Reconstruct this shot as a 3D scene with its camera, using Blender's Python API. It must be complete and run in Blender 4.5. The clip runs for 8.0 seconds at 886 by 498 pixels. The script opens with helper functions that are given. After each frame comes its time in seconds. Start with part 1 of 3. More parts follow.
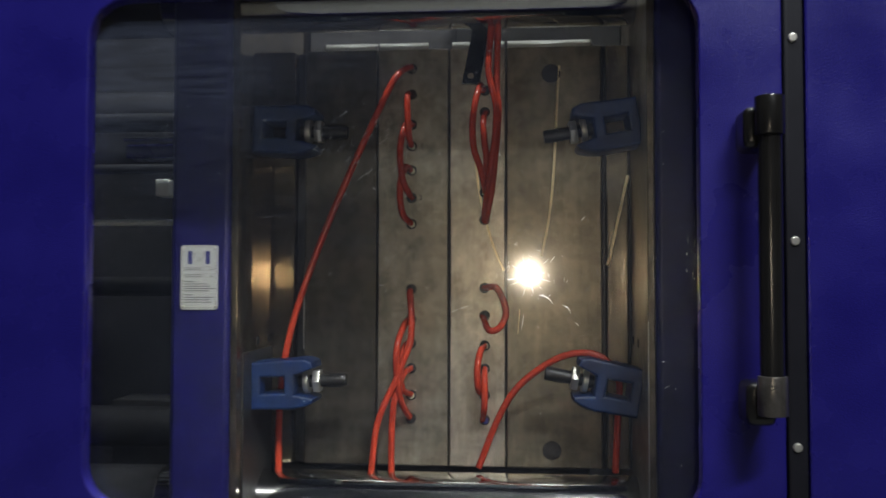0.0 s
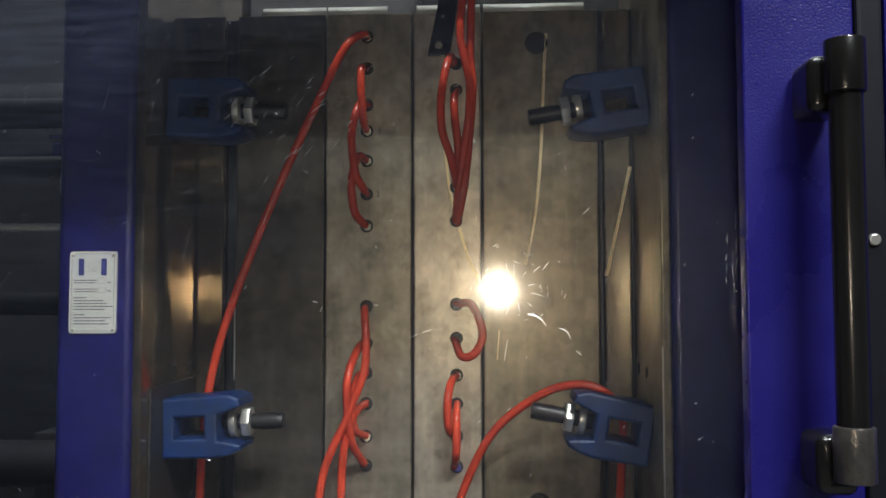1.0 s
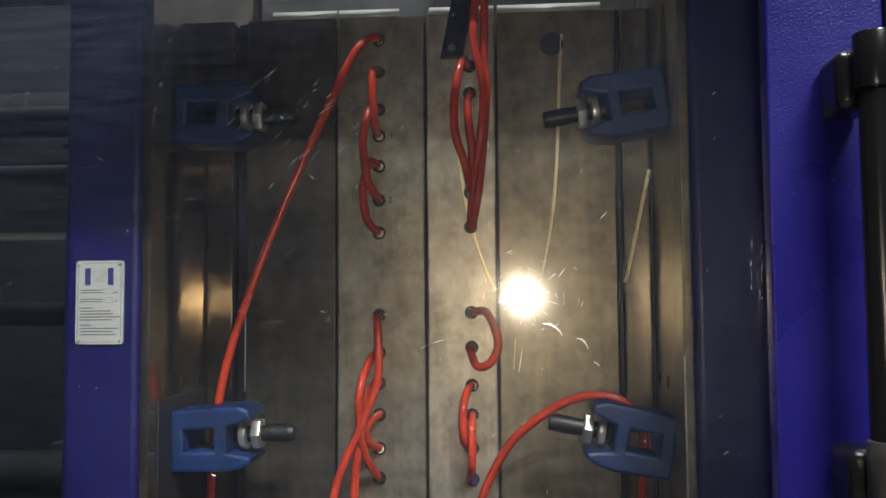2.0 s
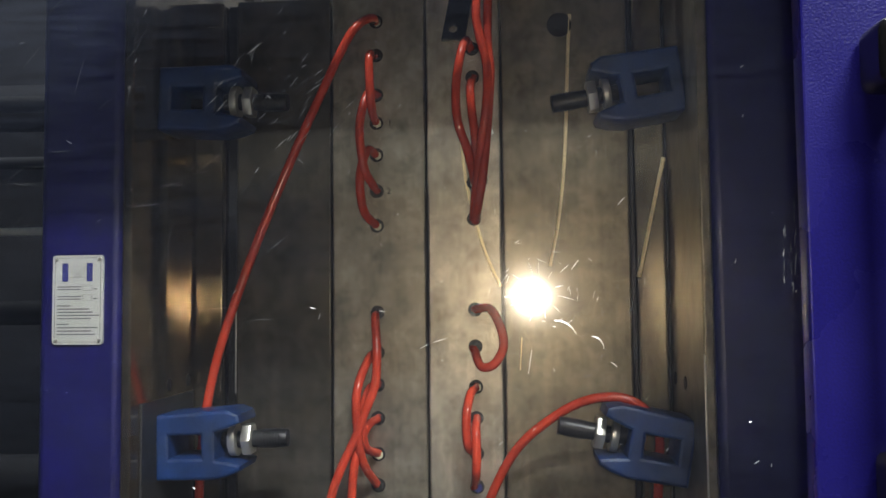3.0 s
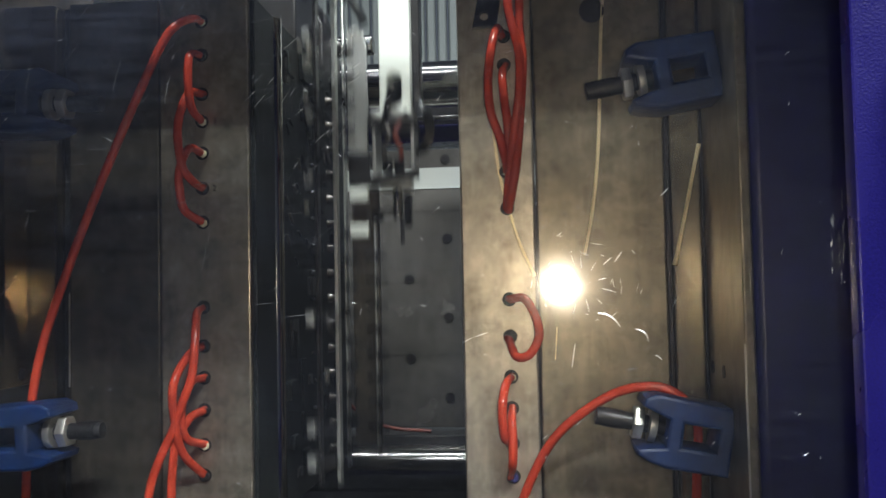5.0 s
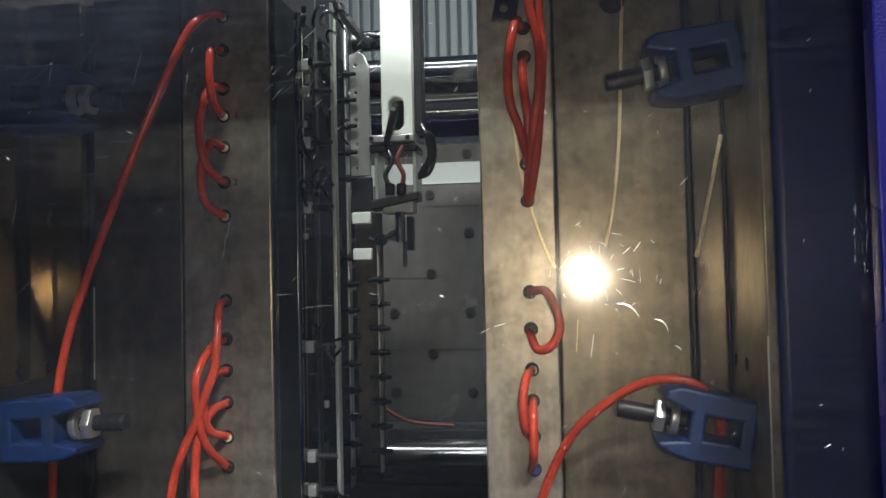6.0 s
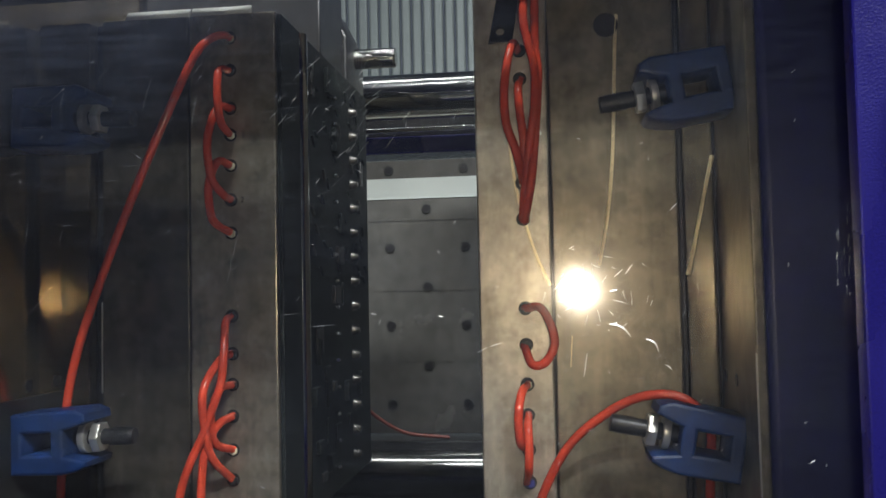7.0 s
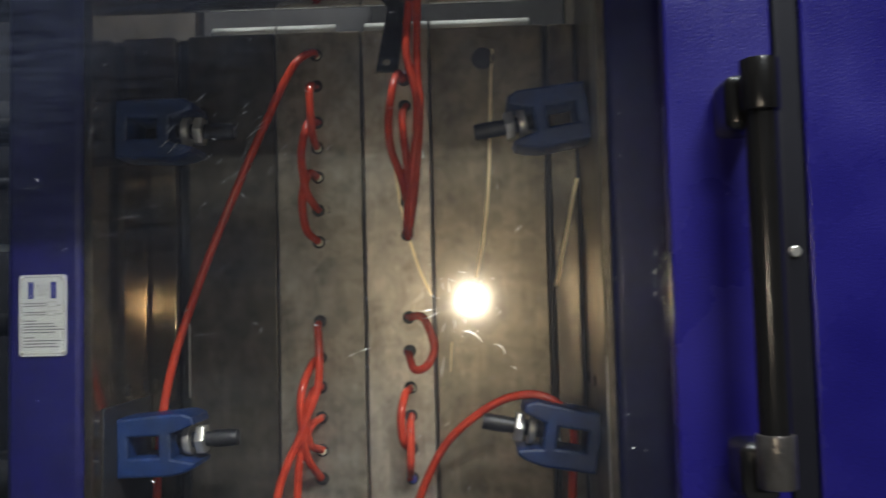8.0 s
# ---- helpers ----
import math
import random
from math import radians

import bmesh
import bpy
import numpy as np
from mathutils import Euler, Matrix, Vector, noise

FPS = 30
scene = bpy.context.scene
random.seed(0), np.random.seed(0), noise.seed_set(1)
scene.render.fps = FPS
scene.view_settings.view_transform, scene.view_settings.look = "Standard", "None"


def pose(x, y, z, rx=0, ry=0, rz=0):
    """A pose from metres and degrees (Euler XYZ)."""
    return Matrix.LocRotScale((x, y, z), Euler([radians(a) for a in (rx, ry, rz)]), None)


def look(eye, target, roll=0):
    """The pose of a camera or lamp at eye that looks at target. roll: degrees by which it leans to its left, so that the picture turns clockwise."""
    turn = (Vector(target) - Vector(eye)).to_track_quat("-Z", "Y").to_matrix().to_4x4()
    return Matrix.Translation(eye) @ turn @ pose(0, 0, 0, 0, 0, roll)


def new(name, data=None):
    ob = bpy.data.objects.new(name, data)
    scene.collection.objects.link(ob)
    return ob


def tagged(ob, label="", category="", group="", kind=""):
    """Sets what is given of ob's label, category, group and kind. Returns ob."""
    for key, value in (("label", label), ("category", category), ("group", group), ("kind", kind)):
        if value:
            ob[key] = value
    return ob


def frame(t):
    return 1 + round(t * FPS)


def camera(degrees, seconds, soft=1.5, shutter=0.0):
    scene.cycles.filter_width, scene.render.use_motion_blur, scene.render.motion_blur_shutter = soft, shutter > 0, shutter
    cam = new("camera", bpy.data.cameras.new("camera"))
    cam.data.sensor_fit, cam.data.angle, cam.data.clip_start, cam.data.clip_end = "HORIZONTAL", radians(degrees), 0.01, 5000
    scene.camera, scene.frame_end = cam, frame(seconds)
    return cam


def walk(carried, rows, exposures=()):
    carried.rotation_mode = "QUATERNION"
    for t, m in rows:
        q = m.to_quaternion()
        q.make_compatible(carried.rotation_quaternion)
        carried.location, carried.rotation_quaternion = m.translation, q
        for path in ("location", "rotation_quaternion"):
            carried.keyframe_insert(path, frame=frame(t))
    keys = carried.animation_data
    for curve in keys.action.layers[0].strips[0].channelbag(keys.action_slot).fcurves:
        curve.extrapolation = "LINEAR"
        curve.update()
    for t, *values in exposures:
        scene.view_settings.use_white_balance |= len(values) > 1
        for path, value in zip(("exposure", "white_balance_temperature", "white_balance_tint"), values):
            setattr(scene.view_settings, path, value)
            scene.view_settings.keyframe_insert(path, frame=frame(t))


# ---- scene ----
cam = camera(53.2, 8.0, shutter=0.5)

ROWS = [
    (0, (-0.011, -1.541, 1.4), (-0.182, 0.45, 1.475), 0.1),
    (0.5, (-0.03, -1.342, 1.395), (-0.149, 0.652, 1.486), -0.2),
    (1, (-0.017, -1.252, 1.4), (-0.132, 0.742, 1.509), -0.1),
    (1.5, (-0.01, -1.244, 1.402), (-0.158, 0.747, 1.527), -0.1),
    (3, (-0.017, -1.15, 1.399), (-0.18, 0.84, 1.521), -0.6),
    (3.5, (-0.017, -1.139, 1.396), (-0.194, 0.849, 1.521), -0.4),
    (4, (-0.021, -1.144, 1.4), (-0.186, 0.845, 1.524), -0.5),
    (5.5, (-0.036, -1.147, 1.408), (-0.281, 0.836, 1.484), -1.4),
    (6, (-0.029, -1.146, 1.402), (-0.294, 0.835, 1.483), -1.3),
    (6.5, (-0.027, -1.154, 1.408), (-0.297, 0.826, 1.49), -1.4),
    (7, (-0.028, -1.173, 1.412), (-0.282, 0.808, 1.513), -1.2),
    (7.5, (-0.016, -1.21, 1.411), (-0.205, 0.777, 1.526), -1.1),
    (8, (0.026, -1.268, 1.413), (-0.044, 0.728, 1.53), -1.4),
]
PATH = [(t, look(eye, target, roll)) for t, eye, target, roll in ROWS]
walk(cam, PATH, exposures=[(0.0, 0.12), (0.5, 0.32), (1.0, 0.48), (3.0, 0.56), (5.5, 0.57), (7.0, 0.55), (8.0, 0.40)])

# ---- light ----
world = bpy.data.worlds.new("hall_air")
world.use_nodes = True
world.node_tree.nodes["Background"].inputs["Color"].default_value = (0.55, 0.62, 0.72, 1)
world.node_tree.nodes["Background"].inputs["Strength"].default_value = 0.02
scene.world = world
scene.view_settings.exposure = 0.0
TORCH = 7600.0
TUBES = 38.0


def area_lamp(name, m, sx, sy, watts, color):
    data = bpy.data.lights.new(name, "AREA")
    data.shape, data.size, data.size_y, data.energy, data.color = "RECTANGLE", sx, sy, watts, color
    ob = new(name, data)
    ob.matrix_world = m
    return ob


area_lamp("ceiling_lamp", look((1.15, -3.1, 4.4), (0.1, -0.2, 1.4)), 1.2, 0.05, 4.4 * TUBES, (0.93, 0.97, 1.0))
area_lamp("overhead_lamp", look((-0.5, 0.35, 4.7), (-0.5, 0.4, 0.0)), 2.2, 0.06, 1.9 * TUBES, (0.93, 0.98, 1.0))
area_lamp("hall_lamp", look((-0.15, -1.3, 4.8), (-0.15, -0.5, 0.0)), 1.5, 0.05, 3.0 * TUBES, (0.90, 0.96, 1.0))


# ---- materials ----
def mat(name, color, rough=0.5, metal=0.0, var=0.15, scale=30.0, fine=300.0, bump=0.1, dist=0.001, stain=None, stain_amount=0.5,
        stain_scale=6.0, stretch=(1, 1, 1), rough_var=0.05, emit=0.0, coat=0.0, grime=0.0):
    m = bpy.data.materials.new(name)
    m.use_nodes = True
    nt = m.node_tree
    bsdf = nt.nodes["Principled BSDF"]
    N, L = nt.nodes.new, nt.links.new
    tc = N("ShaderNodeTexCoord")
    mp = N("ShaderNodeMapping")
    mp.inputs["Scale"].default_value = stretch
    L(tc.outputs["Object"], mp.inputs["Vector"])
    big, small = N("ShaderNodeTexNoise"), N("ShaderNodeTexNoise")
    big.inputs["Scale"].default_value, big.inputs["Detail"].default_value = scale, 6
    small.inputs["Scale"].default_value, small.inputs["Detail"].default_value = fine, 3
    for n in (big, small):
        L(mp.outputs["Vector"], n.inputs["Vector"])
    add = N("ShaderNodeMath")
    add.operation = "ADD"
    L(big.outputs["Fac"], add.inputs[0])
    L(small.outputs["Fac"], add.inputs[1])
    rng = N("ShaderNodeMapRange")
    rng.inputs["From Min"].default_value, rng.inputs["From Max"].default_value = 0.6, 1.4
    rng.inputs["To Min"].default_value, rng.inputs["To Max"].default_value = 1 - var, 1 + var
    L(add.outputs[0], rng.inputs["Value"])
    mul = N("ShaderNodeVectorMath")
    mul.operation = "MULTIPLY"
    mul.inputs[0].default_value = color
    L(rng.outputs["Result"], mul.inputs[1])
    last = mul.outputs[0]
    if stain:
        st = N("ShaderNodeTexNoise")
        st.inputs["Scale"].default_value, st.inputs["Detail"].default_value = stain_scale, 8
        L(tc.outputs["Object"], st.inputs["Vector"])
        sr = N("ShaderNodeMapRange")
        sr.inputs["From Min"].default_value, sr.inputs["From Max"].default_value = 0.36, 0.74
        sr.inputs["To Max"].default_value = stain_amount
        L(st.outputs["Fac"], sr.inputs["Value"])
        mix = N("ShaderNodeMix")
        mix.data_type = "RGBA"
        L(sr.outputs["Result"], mix.inputs["Factor"])
        L(last, mix.inputs["A"])
        mix.inputs["B"].default_value = (*stain, 1)
        last = mix.outputs["Result"]
    if grime:      # smudges, fine specks and upright brushing
        gn, gs, gb = N("ShaderNodeTexNoise"), N("ShaderNodeTexNoise"), N("ShaderNodeTexNoise")
        gn.inputs["Scale"].default_value, gn.inputs["Detail"].default_value, gn.inputs["Roughness"].default_value = 24, 12, 0.74
        gs.inputs["Scale"].default_value, gs.inputs["Detail"].default_value = 260, 3
        gb.inputs["Scale"].default_value, gb.inputs["Detail"].default_value = 120, 4
        gm = N("ShaderNodeMapping")
        gm.inputs["Scale"].default_value = (1, 1, 0.04)
        L(tc.outputs["Object"], gm.inputs["Vector"])
        L(gm.outputs["Vector"], gb.inputs["Vector"])
        for n in (gn, gs):
            L(tc.outputs["Object"], n.inputs["Vector"])
        for n, lo, hi, dark, light in ((gn, 0.32, 0.66, 1 - grime, 1 + 0.45 * grime), (gs, 0.26, 0.34, 1 - 0.9 * grime, 1.0), (gb, 0.35, 0.65, 1 - 0.13 * grime, 1 + 0.10 * grime)):
            gr = N("ShaderNodeMapRange")
            for k, v in zip(("From Min", "From Max", "To Min", "To Max"), (lo, hi, dark, light)):
                gr.inputs[k].default_value = v
            L(n.outputs["Fac"], gr.inputs["Value"])
            gx = N("ShaderNodeVectorMath")
            gx.operation = "MULTIPLY"
            L(last, gx.inputs[0])
            L(gr.outputs["Result"], gx.inputs[1])
            last = gx.outputs[0]
    L(last, bsdf.inputs["Base Color"])
    rr = N("ShaderNodeMapRange")
    rr.inputs["From Min"].default_value, rr.inputs["From Max"].default_value = 0.2, 0.8
    rr.inputs["To Min"].default_value, rr.inputs["To Max"].default_value = max(0.02, rough - rough_var), min(1, rough + rough_var)
    L(big.outputs["Fac"], rr.inputs["Value"])
    L(rr.outputs["Result"], bsdf.inputs["Roughness"])
    bsdf.inputs["Metallic"].default_value = metal
    bsdf.inputs["Coat Weight"].default_value = coat
    if bump:
        b = N("ShaderNodeBump")
        b.inputs["Strength"].default_value, b.inputs["Distance"].default_value = bump, dist
        L(add.outputs[0], b.inputs["Height"])
        L(b.outputs["Normal"], bsdf.inputs["Normal"])
    if emit:
        bsdf.inputs["Emission Color"].default_value = (*color, 1)
        bsdf.inputs["Emission Strength"].default_value = emit
    return m


BLUE = mat("door_blue_enamel", (0.0080, 0.0058, 0.100), 0.28, 0, 0.34, 9, 480, 0.42, 0.0009, rough_var=0.10)
BLUE_DEEP = mat("platen_blue_enamel", (0.0048, 0.0034, 0.066), 0.38, 0, 0.2, 10, 260, 0.3, 0.001, (0.0035, 0.003, 0.040), 0.6, 5, grime=0.4)
CLAMP_BLUE = mat("clamp_blue_paint", (0.003, 0.027, 0.125), 0.42, 0, 0.35, 40, 300, 0.4, 0.0015, (0.008, 0.012, 0.020), 0.85, 20, grime=0.6)
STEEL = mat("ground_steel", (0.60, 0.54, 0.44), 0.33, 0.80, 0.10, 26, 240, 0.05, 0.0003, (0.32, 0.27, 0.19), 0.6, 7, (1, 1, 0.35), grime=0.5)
# darker copy of STEEL: plate_b's dimness is put into its base colour
STEEL_MID = mat("mid_tone_steel", (0.40, 0.36, 0.285), 0.33, 0.80, 0.12, 26, 240, 0.05, 0.0003, (0.22, 0.18, 0.125), 0.6, 7, (1, 1, 0.35), grime=0.55)
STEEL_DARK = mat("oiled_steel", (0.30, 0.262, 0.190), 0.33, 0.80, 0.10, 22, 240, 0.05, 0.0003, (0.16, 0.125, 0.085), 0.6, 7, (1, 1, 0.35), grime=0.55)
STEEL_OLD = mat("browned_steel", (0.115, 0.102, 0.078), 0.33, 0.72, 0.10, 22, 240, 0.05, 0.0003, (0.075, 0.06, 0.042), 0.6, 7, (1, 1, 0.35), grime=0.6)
CLAMP_STEEL = mat("bright_ground_steel", (0.50, 0.43, 0.31), 0.20, 0.86, 0.15, 16, 200, 0.03, 0.0003, (0.22, 0.18, 0.12), 0.6, 10, grime=0.5)
PLATEN_STEEL = mat("platen_steel", (0.30, 0.245, 0.165), 0.10, 0.88, 0.2, 16, 200, 0.03, 0.0003, (0.10, 0.075, 0.05), 0.6, 10, grime=0.6)
DARK_STEEL = mat("blackened_steel", (0.045, 0.043, 0.042), 0.38, 0.6, 0.3, 30, 300, 0.15, 0.0008, (0.02, 0.02, 0.02), 0.6, 12)
CHROME = mat("hard_chrome", (0.58, 0.57, 0.54), 0.09, 1.0, 0.06, 10, 300, 0.03, 0.0003, rough_var=0.04)
ZINC = mat("zinc_plate", (0.58, 0.56, 0.50), 0.32, 0.85, 0.15, 60, 500, 0.1, 0.0004)
BLACK = mat("black_plastic", (0.007, 0.0065, 0.006), 0.20, 0, 0.2, 30, 500, 0.1, 0.0004)
RUBBER = mat("black_rubber", (0.006, 0.006, 0.009), 0.55, 0, 0.2, 30, 400, 0.2, 0.0005)
HOSE = mat("orange_hose", (0.44, 0.046, 0.020), 0.17, 0, 0.25, 25, 200, 0.06, 0.0004, (0.26, 0.026, 0.016), 0.6, 18, grime=0.35)
# darker, duller orange than HOSE
HOSE_DARK = mat("dark_orange_hose", (0.16, 0.035, 0.022), 0.5, 0, 0.2, 25, 200, 0.1, 0.0005, grime=0.4)
PORT = mat("port_black", (0.02, 0.018, 0.017), 0.5, 0.3, 0.2, 60, 400, 0.2, 0.0005)
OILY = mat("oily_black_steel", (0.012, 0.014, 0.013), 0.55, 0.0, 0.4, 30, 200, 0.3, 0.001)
# near-black matte for the clamping side, the bed and the bar ends
DARK_MATTE = mat("dark_matte_paint", (0.007, 0.007, 0.008), 0.7, 0, 0.3, 8, 120, 0.2, 0.001)
for m in (DARK_MATTE, OILY, RUBBER):
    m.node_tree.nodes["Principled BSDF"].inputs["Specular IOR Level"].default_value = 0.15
PLATE = mat("label_aluminium", (0.46, 0.46, 0.42), 0.42, 0.25, 0.05, 60, 500, 0.05, 0.0003)
INK = mat("label_ink", (0.12, 0.12, 0.115), 0.6, 0, 0.1)
INK_BLUE = mat("label_blue_ink", (0.02, 0.022, 0.13), 0.5, 0, 0.1)
ARM = mat("white_enamel", (0.78, 0.82, 0.74), 0.35, 0, 0.04, 8, 200, 0.05, 0.0004)
ALU = mat("aluminium", (0.52, 0.53, 0.50), 0.35, 0.75, 0.12, 30, 300, 0.08, 0.0004)
BRASS = mat("yellowed_plastic", (0.50, 0.45, 0.30), 0.45, 0, 0.12, 30, 300, 0.1, 0.0005)
REAR = mat("rear_plate_steel", (0.175, 0.168, 0.152), 0.25, 0.35, 0.10, 9, 200, 0.05, 0.0003, (0.11, 0.10, 0.085), 0.5, 5, grime=0.35)
# pale colour for the band of lamp light on the rear plate
LAMP_BAND = mat("lamp_band_pale", (0.62, 0.66, 0.62), 0.4, 0.1, 0.08, 9, 200, 0.05, 0.0003)
# darkened copy of CHROME: the lower rear bar's shadow as base colour
SHADED_CHROME = mat("shaded_chrome", (0.20, 0.20, 0.19), 0.14, 1.0, 0.2, 10, 300, 0.05, 0.0003, (0.06, 0.06, 0.055), 0.6, 8)
SHEET = mat("corrugated_sheet", (0.28, 0.31, 0.30), 0.5, 0.2, 0.10, 4, 80, 0.1, 0.001)
CONCRETE = mat("grey_concrete", (0.13, 0.127, 0.12), 0.75, 0, 0.2, 3, 60, 0.3, 0.003, (0.06, 0.06, 0.057), 0.5, 1.2)
WALLPAINT = mat("hall_paint", (0.19, 0.215, 0.27), 0.8, 0, 0.1, 2, 40, 0.1, 0.002)
SCRATCH = mat("scuffed_plastic", (0.90, 0.90, 0.86), 0.38, 0.8, 0.1, 200, 900, 0.2, 0.0005)

SCUFF = mat("fine_scuff", (0.20, 0.21, 0.22), 0.5, 0.0, 0.2, 200, 900, 0.2, 0.0005)

WORN = mat("worn_metal", (0.17, 0.155, 0.14), 0.30, 0.8, 0.2, 40, 300, 0.15, 0.0006, (0.05, 0.045, 0.04), 0.7, 30, grime=0.5)

# warm pale colour for the torch's reflected streaks
TORCH_STREAK = mat("torch_streak_gold", (1.0, 0.84, 0.52), 0.34, 0.7, 0.2, 60, 500, 0.1, 0.0004, grime=0.15)


def glow(name, color, strength):
    m = bpy.data.materials.new(name)
    m.use_nodes = True
    nt = m.node_tree
    nt.nodes.remove(nt.nodes["Principled BSDF"])
    e = nt.nodes.new("ShaderNodeEmission")
    e.inputs["Color"].default_value, e.inputs["Strength"].default_value = (*color, 1), strength
    nt.links.new(e.outputs[0], nt.nodes["Material Output"].inputs["Surface"])
    return m


TORCH_GLOW = glow("torch_led", (1.0, 0.84, 0.62), TORCH)


def clear_pane():
    """Scuffed clear plastic: real refraction, hairline wear, and a grime film that also adds haze."""
    m = bpy.data.materials.new("clear_polycarbonate")
    m.use_nodes = True
    nt = m.node_tree
    g = nt.nodes["Principled BSDF"]
    g.inputs["Base Color"].default_value = (0.93, 0.94, 0.93, 1)
    g.inputs["Transmission Weight"].default_value = 1.0
    g.inputs["Roughness"].default_value = 0.0
    g.inputs["IOR"].default_value = 1.18
    N, L = nt.nodes.new, nt.links.new
    tc = N("ShaderNodeTexCoord")
    film = N("ShaderNodeBsdfDiffuse")
    # blue tint puts the hall's hazy reflection into the film colour
    film.inputs["Color"].default_value = (0.46, 0.54, 0.80, 1)
    a, b = N("ShaderNodeTexNoise"), N("ShaderNodeTexNoise")
    a.inputs["Scale"].default_value, a.inputs["Detail"].default_value, a.inputs["Distortion"].default_value = 4.0, 8, 1.2
    mp = N("ShaderNodeMapping")
    mp.inputs["Rotation"].default_value = (0, 0.5, 0)
    mp.inputs["Scale"].default_value = (6, 1, 60)
    b.inputs["Scale"].default_value, b.inputs["Detail"].default_value = 3.0, 6
    L(tc.outputs["Object"], a.inputs["Vector"])
    L(tc.outputs["Object"], mp.inputs["Vector"])
    L(mp.outputs["Vector"], b.inputs["Vector"])
    mul = N("ShaderNodeMath")
    mul.operation = "MULTIPLY"
    L(a.outputs["Fac"], mul.inputs[0])
    L(b.outputs["Fac"], mul.inputs[1])
    r = N("ShaderNodeMapRange")
    r.inputs["From Min"].default_value, r.inputs["From Max"].default_value = 0.15, 0.5
    r.inputs["To Min"].default_value, r.inputs["To Max"].default_value = 0.001, 0.008
    L(mul.outputs[0], r.inputs["Value"])
    slope = N("ShaderNodeVectorMath")      # the film thickens towards one upper corner
    slope.operation = "DOT_PRODUCT"
    slope.inputs[1].default_value = (-0.5, 0, 1)
    L(tc.outputs["Object"], slope.inputs[0])
    corner = N("ShaderNodeMapRange")
    corner.interpolation_type = "SMOOTHSTEP"
    for k, v in zip(("From Min", "From Max", "To Min", "To Max"), (1.10, 1.42, 0.0, 0.075)):
        corner.inputs[k].default_value = v
    L(slope.outputs["Value"], corner.inputs["Value"])
    patch = N("ShaderNodeMath")
    patch.operation = "MULTIPLY"
    L(corner.outputs["Result"], patch.inputs[0])
    L(mul.outputs[0], patch.inputs[1])
    total = N("ShaderNodeMath")
    total.operation = "ADD"
    L(patch.outputs[0], total.inputs[0])
    L(r.outputs["Result"], total.inputs[1])
    mix = N("ShaderNodeMixShader")
    L(total.outputs[0], mix.inputs["Fac"])
    L(g.outputs[0], mix.inputs[1])
    L(film.outputs[0], mix.inputs[2])
    sheen = N("ShaderNodeBsdfGlossy")
    sr = N("ShaderNodeMapRange")
    sr.inputs["To Min"].default_value, sr.inputs["To Max"].default_value = 0.07, 0.13
    L(b.outputs["Fac"], sr.inputs["Value"])
    L(sr.outputs["Result"], sheen.inputs["Roughness"])
    wear = N("ShaderNodeMixShader")
    wear.inputs["Fac"].default_value = 0.036
    L(mix.outputs[0], wear.inputs[1])
    L(sheen.outputs[0], wear.inputs[2])
    L(wear.outputs[0], nt.nodes["Material Output"].inputs["Surface"])
    return m


PANE = clear_pane()


# ---- building helpers ----
def box(bm, x0, x1, y0, y1, z0, z1, bevel=0.0, seg=2):
    vs = bmesh.ops.create_cube(bm, size=1)["verts"]
    for v in vs:
        v.co = Vector((x0 + (v.co.x + 0.5) * (x1 - x0), y0 + (v.co.y + 0.5) * (y1 - y0), z0 + (v.co.z + 0.5) * (z1 - z0)))
    if bevel:
        es = list({e for v in vs for e in v.link_edges})
        got = bmesh.ops.bevel(bm, geom=es, offset=bevel, segments=seg, affect="EDGES", profile=0.5)
        for f in got["faces"]:
            f.smooth = True
    return bm


def cyl(bm, p, axis, r, length, seg=24, r2=None, bevel=0.0):
    """A cylinder or cone from p along axis 'x', 'y' or 'z'."""
    got = bmesh.ops.create_cone(bm, cap_ends=True, segments=seg, radius1=r, radius2=r if r2 is None else r2, depth=length)["verts"]
    turn = {"x": Euler((0, radians(90), 0)), "y": Euler((radians(-90), 0, 0)), "z": Euler((0, 0, 0))}[axis].to_matrix().to_4x4()
    way = {"x": Vector((1, 0, 0)), "y": Vector((0, 1, 0)), "z": Vector((0, 0, 1))}[axis]
    m = Matrix.Translation(Vector(p) + way * length / 2) @ turn
    bmesh.ops.transform(bm, matrix=m, verts=got)
    for f in {f for v in got for f in v.link_faces}:
        f.smooth = len(f.verts) == 4
    if bevel:
        rims = [e for e in {e for v in got for e in v.link_edges} if any(len(f.verts) > 4 for f in e.link_faces)]
        bmesh.ops.bevel(bm, geom=rims, offset=bevel, segments=2, affect="EDGES", profile=0.5)
    return bm


def extrude_profile(bm, pts, y0, y1, holes=(), bevel=0.0):
    """A slab in the xz plane between y0 and y1, with rectangular or polygonal holes."""
    loops = []
    for ring in (pts, *holes):
        vs = [bm.verts.new((x, y0, z)) for x, z in ring]
        loops.append([bm.edges.new((vs[i], vs[(i + 1) % len(vs)])) for i in range(len(vs))])
    fill = bmesh.ops.triangle_fill(bm, use_beauty=True, use_dissolve=True, edges=[e for l in loops for e in l], normal=(0, -1, 0))
    faces = [g for g in fill["geom"] if isinstance(g, bmesh.types.BMFace)]
    ext = bmesh.ops.extrude_face_region(bm, geom=faces, use_keep_orig=True)
    for v in (g for g in ext["geom"] if isinstance(g, bmesh.types.BMVert)):
        v.co.y = y1
    bmesh.ops.recalc_face_normals(bm, faces=bm.faces)
    for f in bm.faces:
        f.smooth = abs(f.normal.y) < 0.5
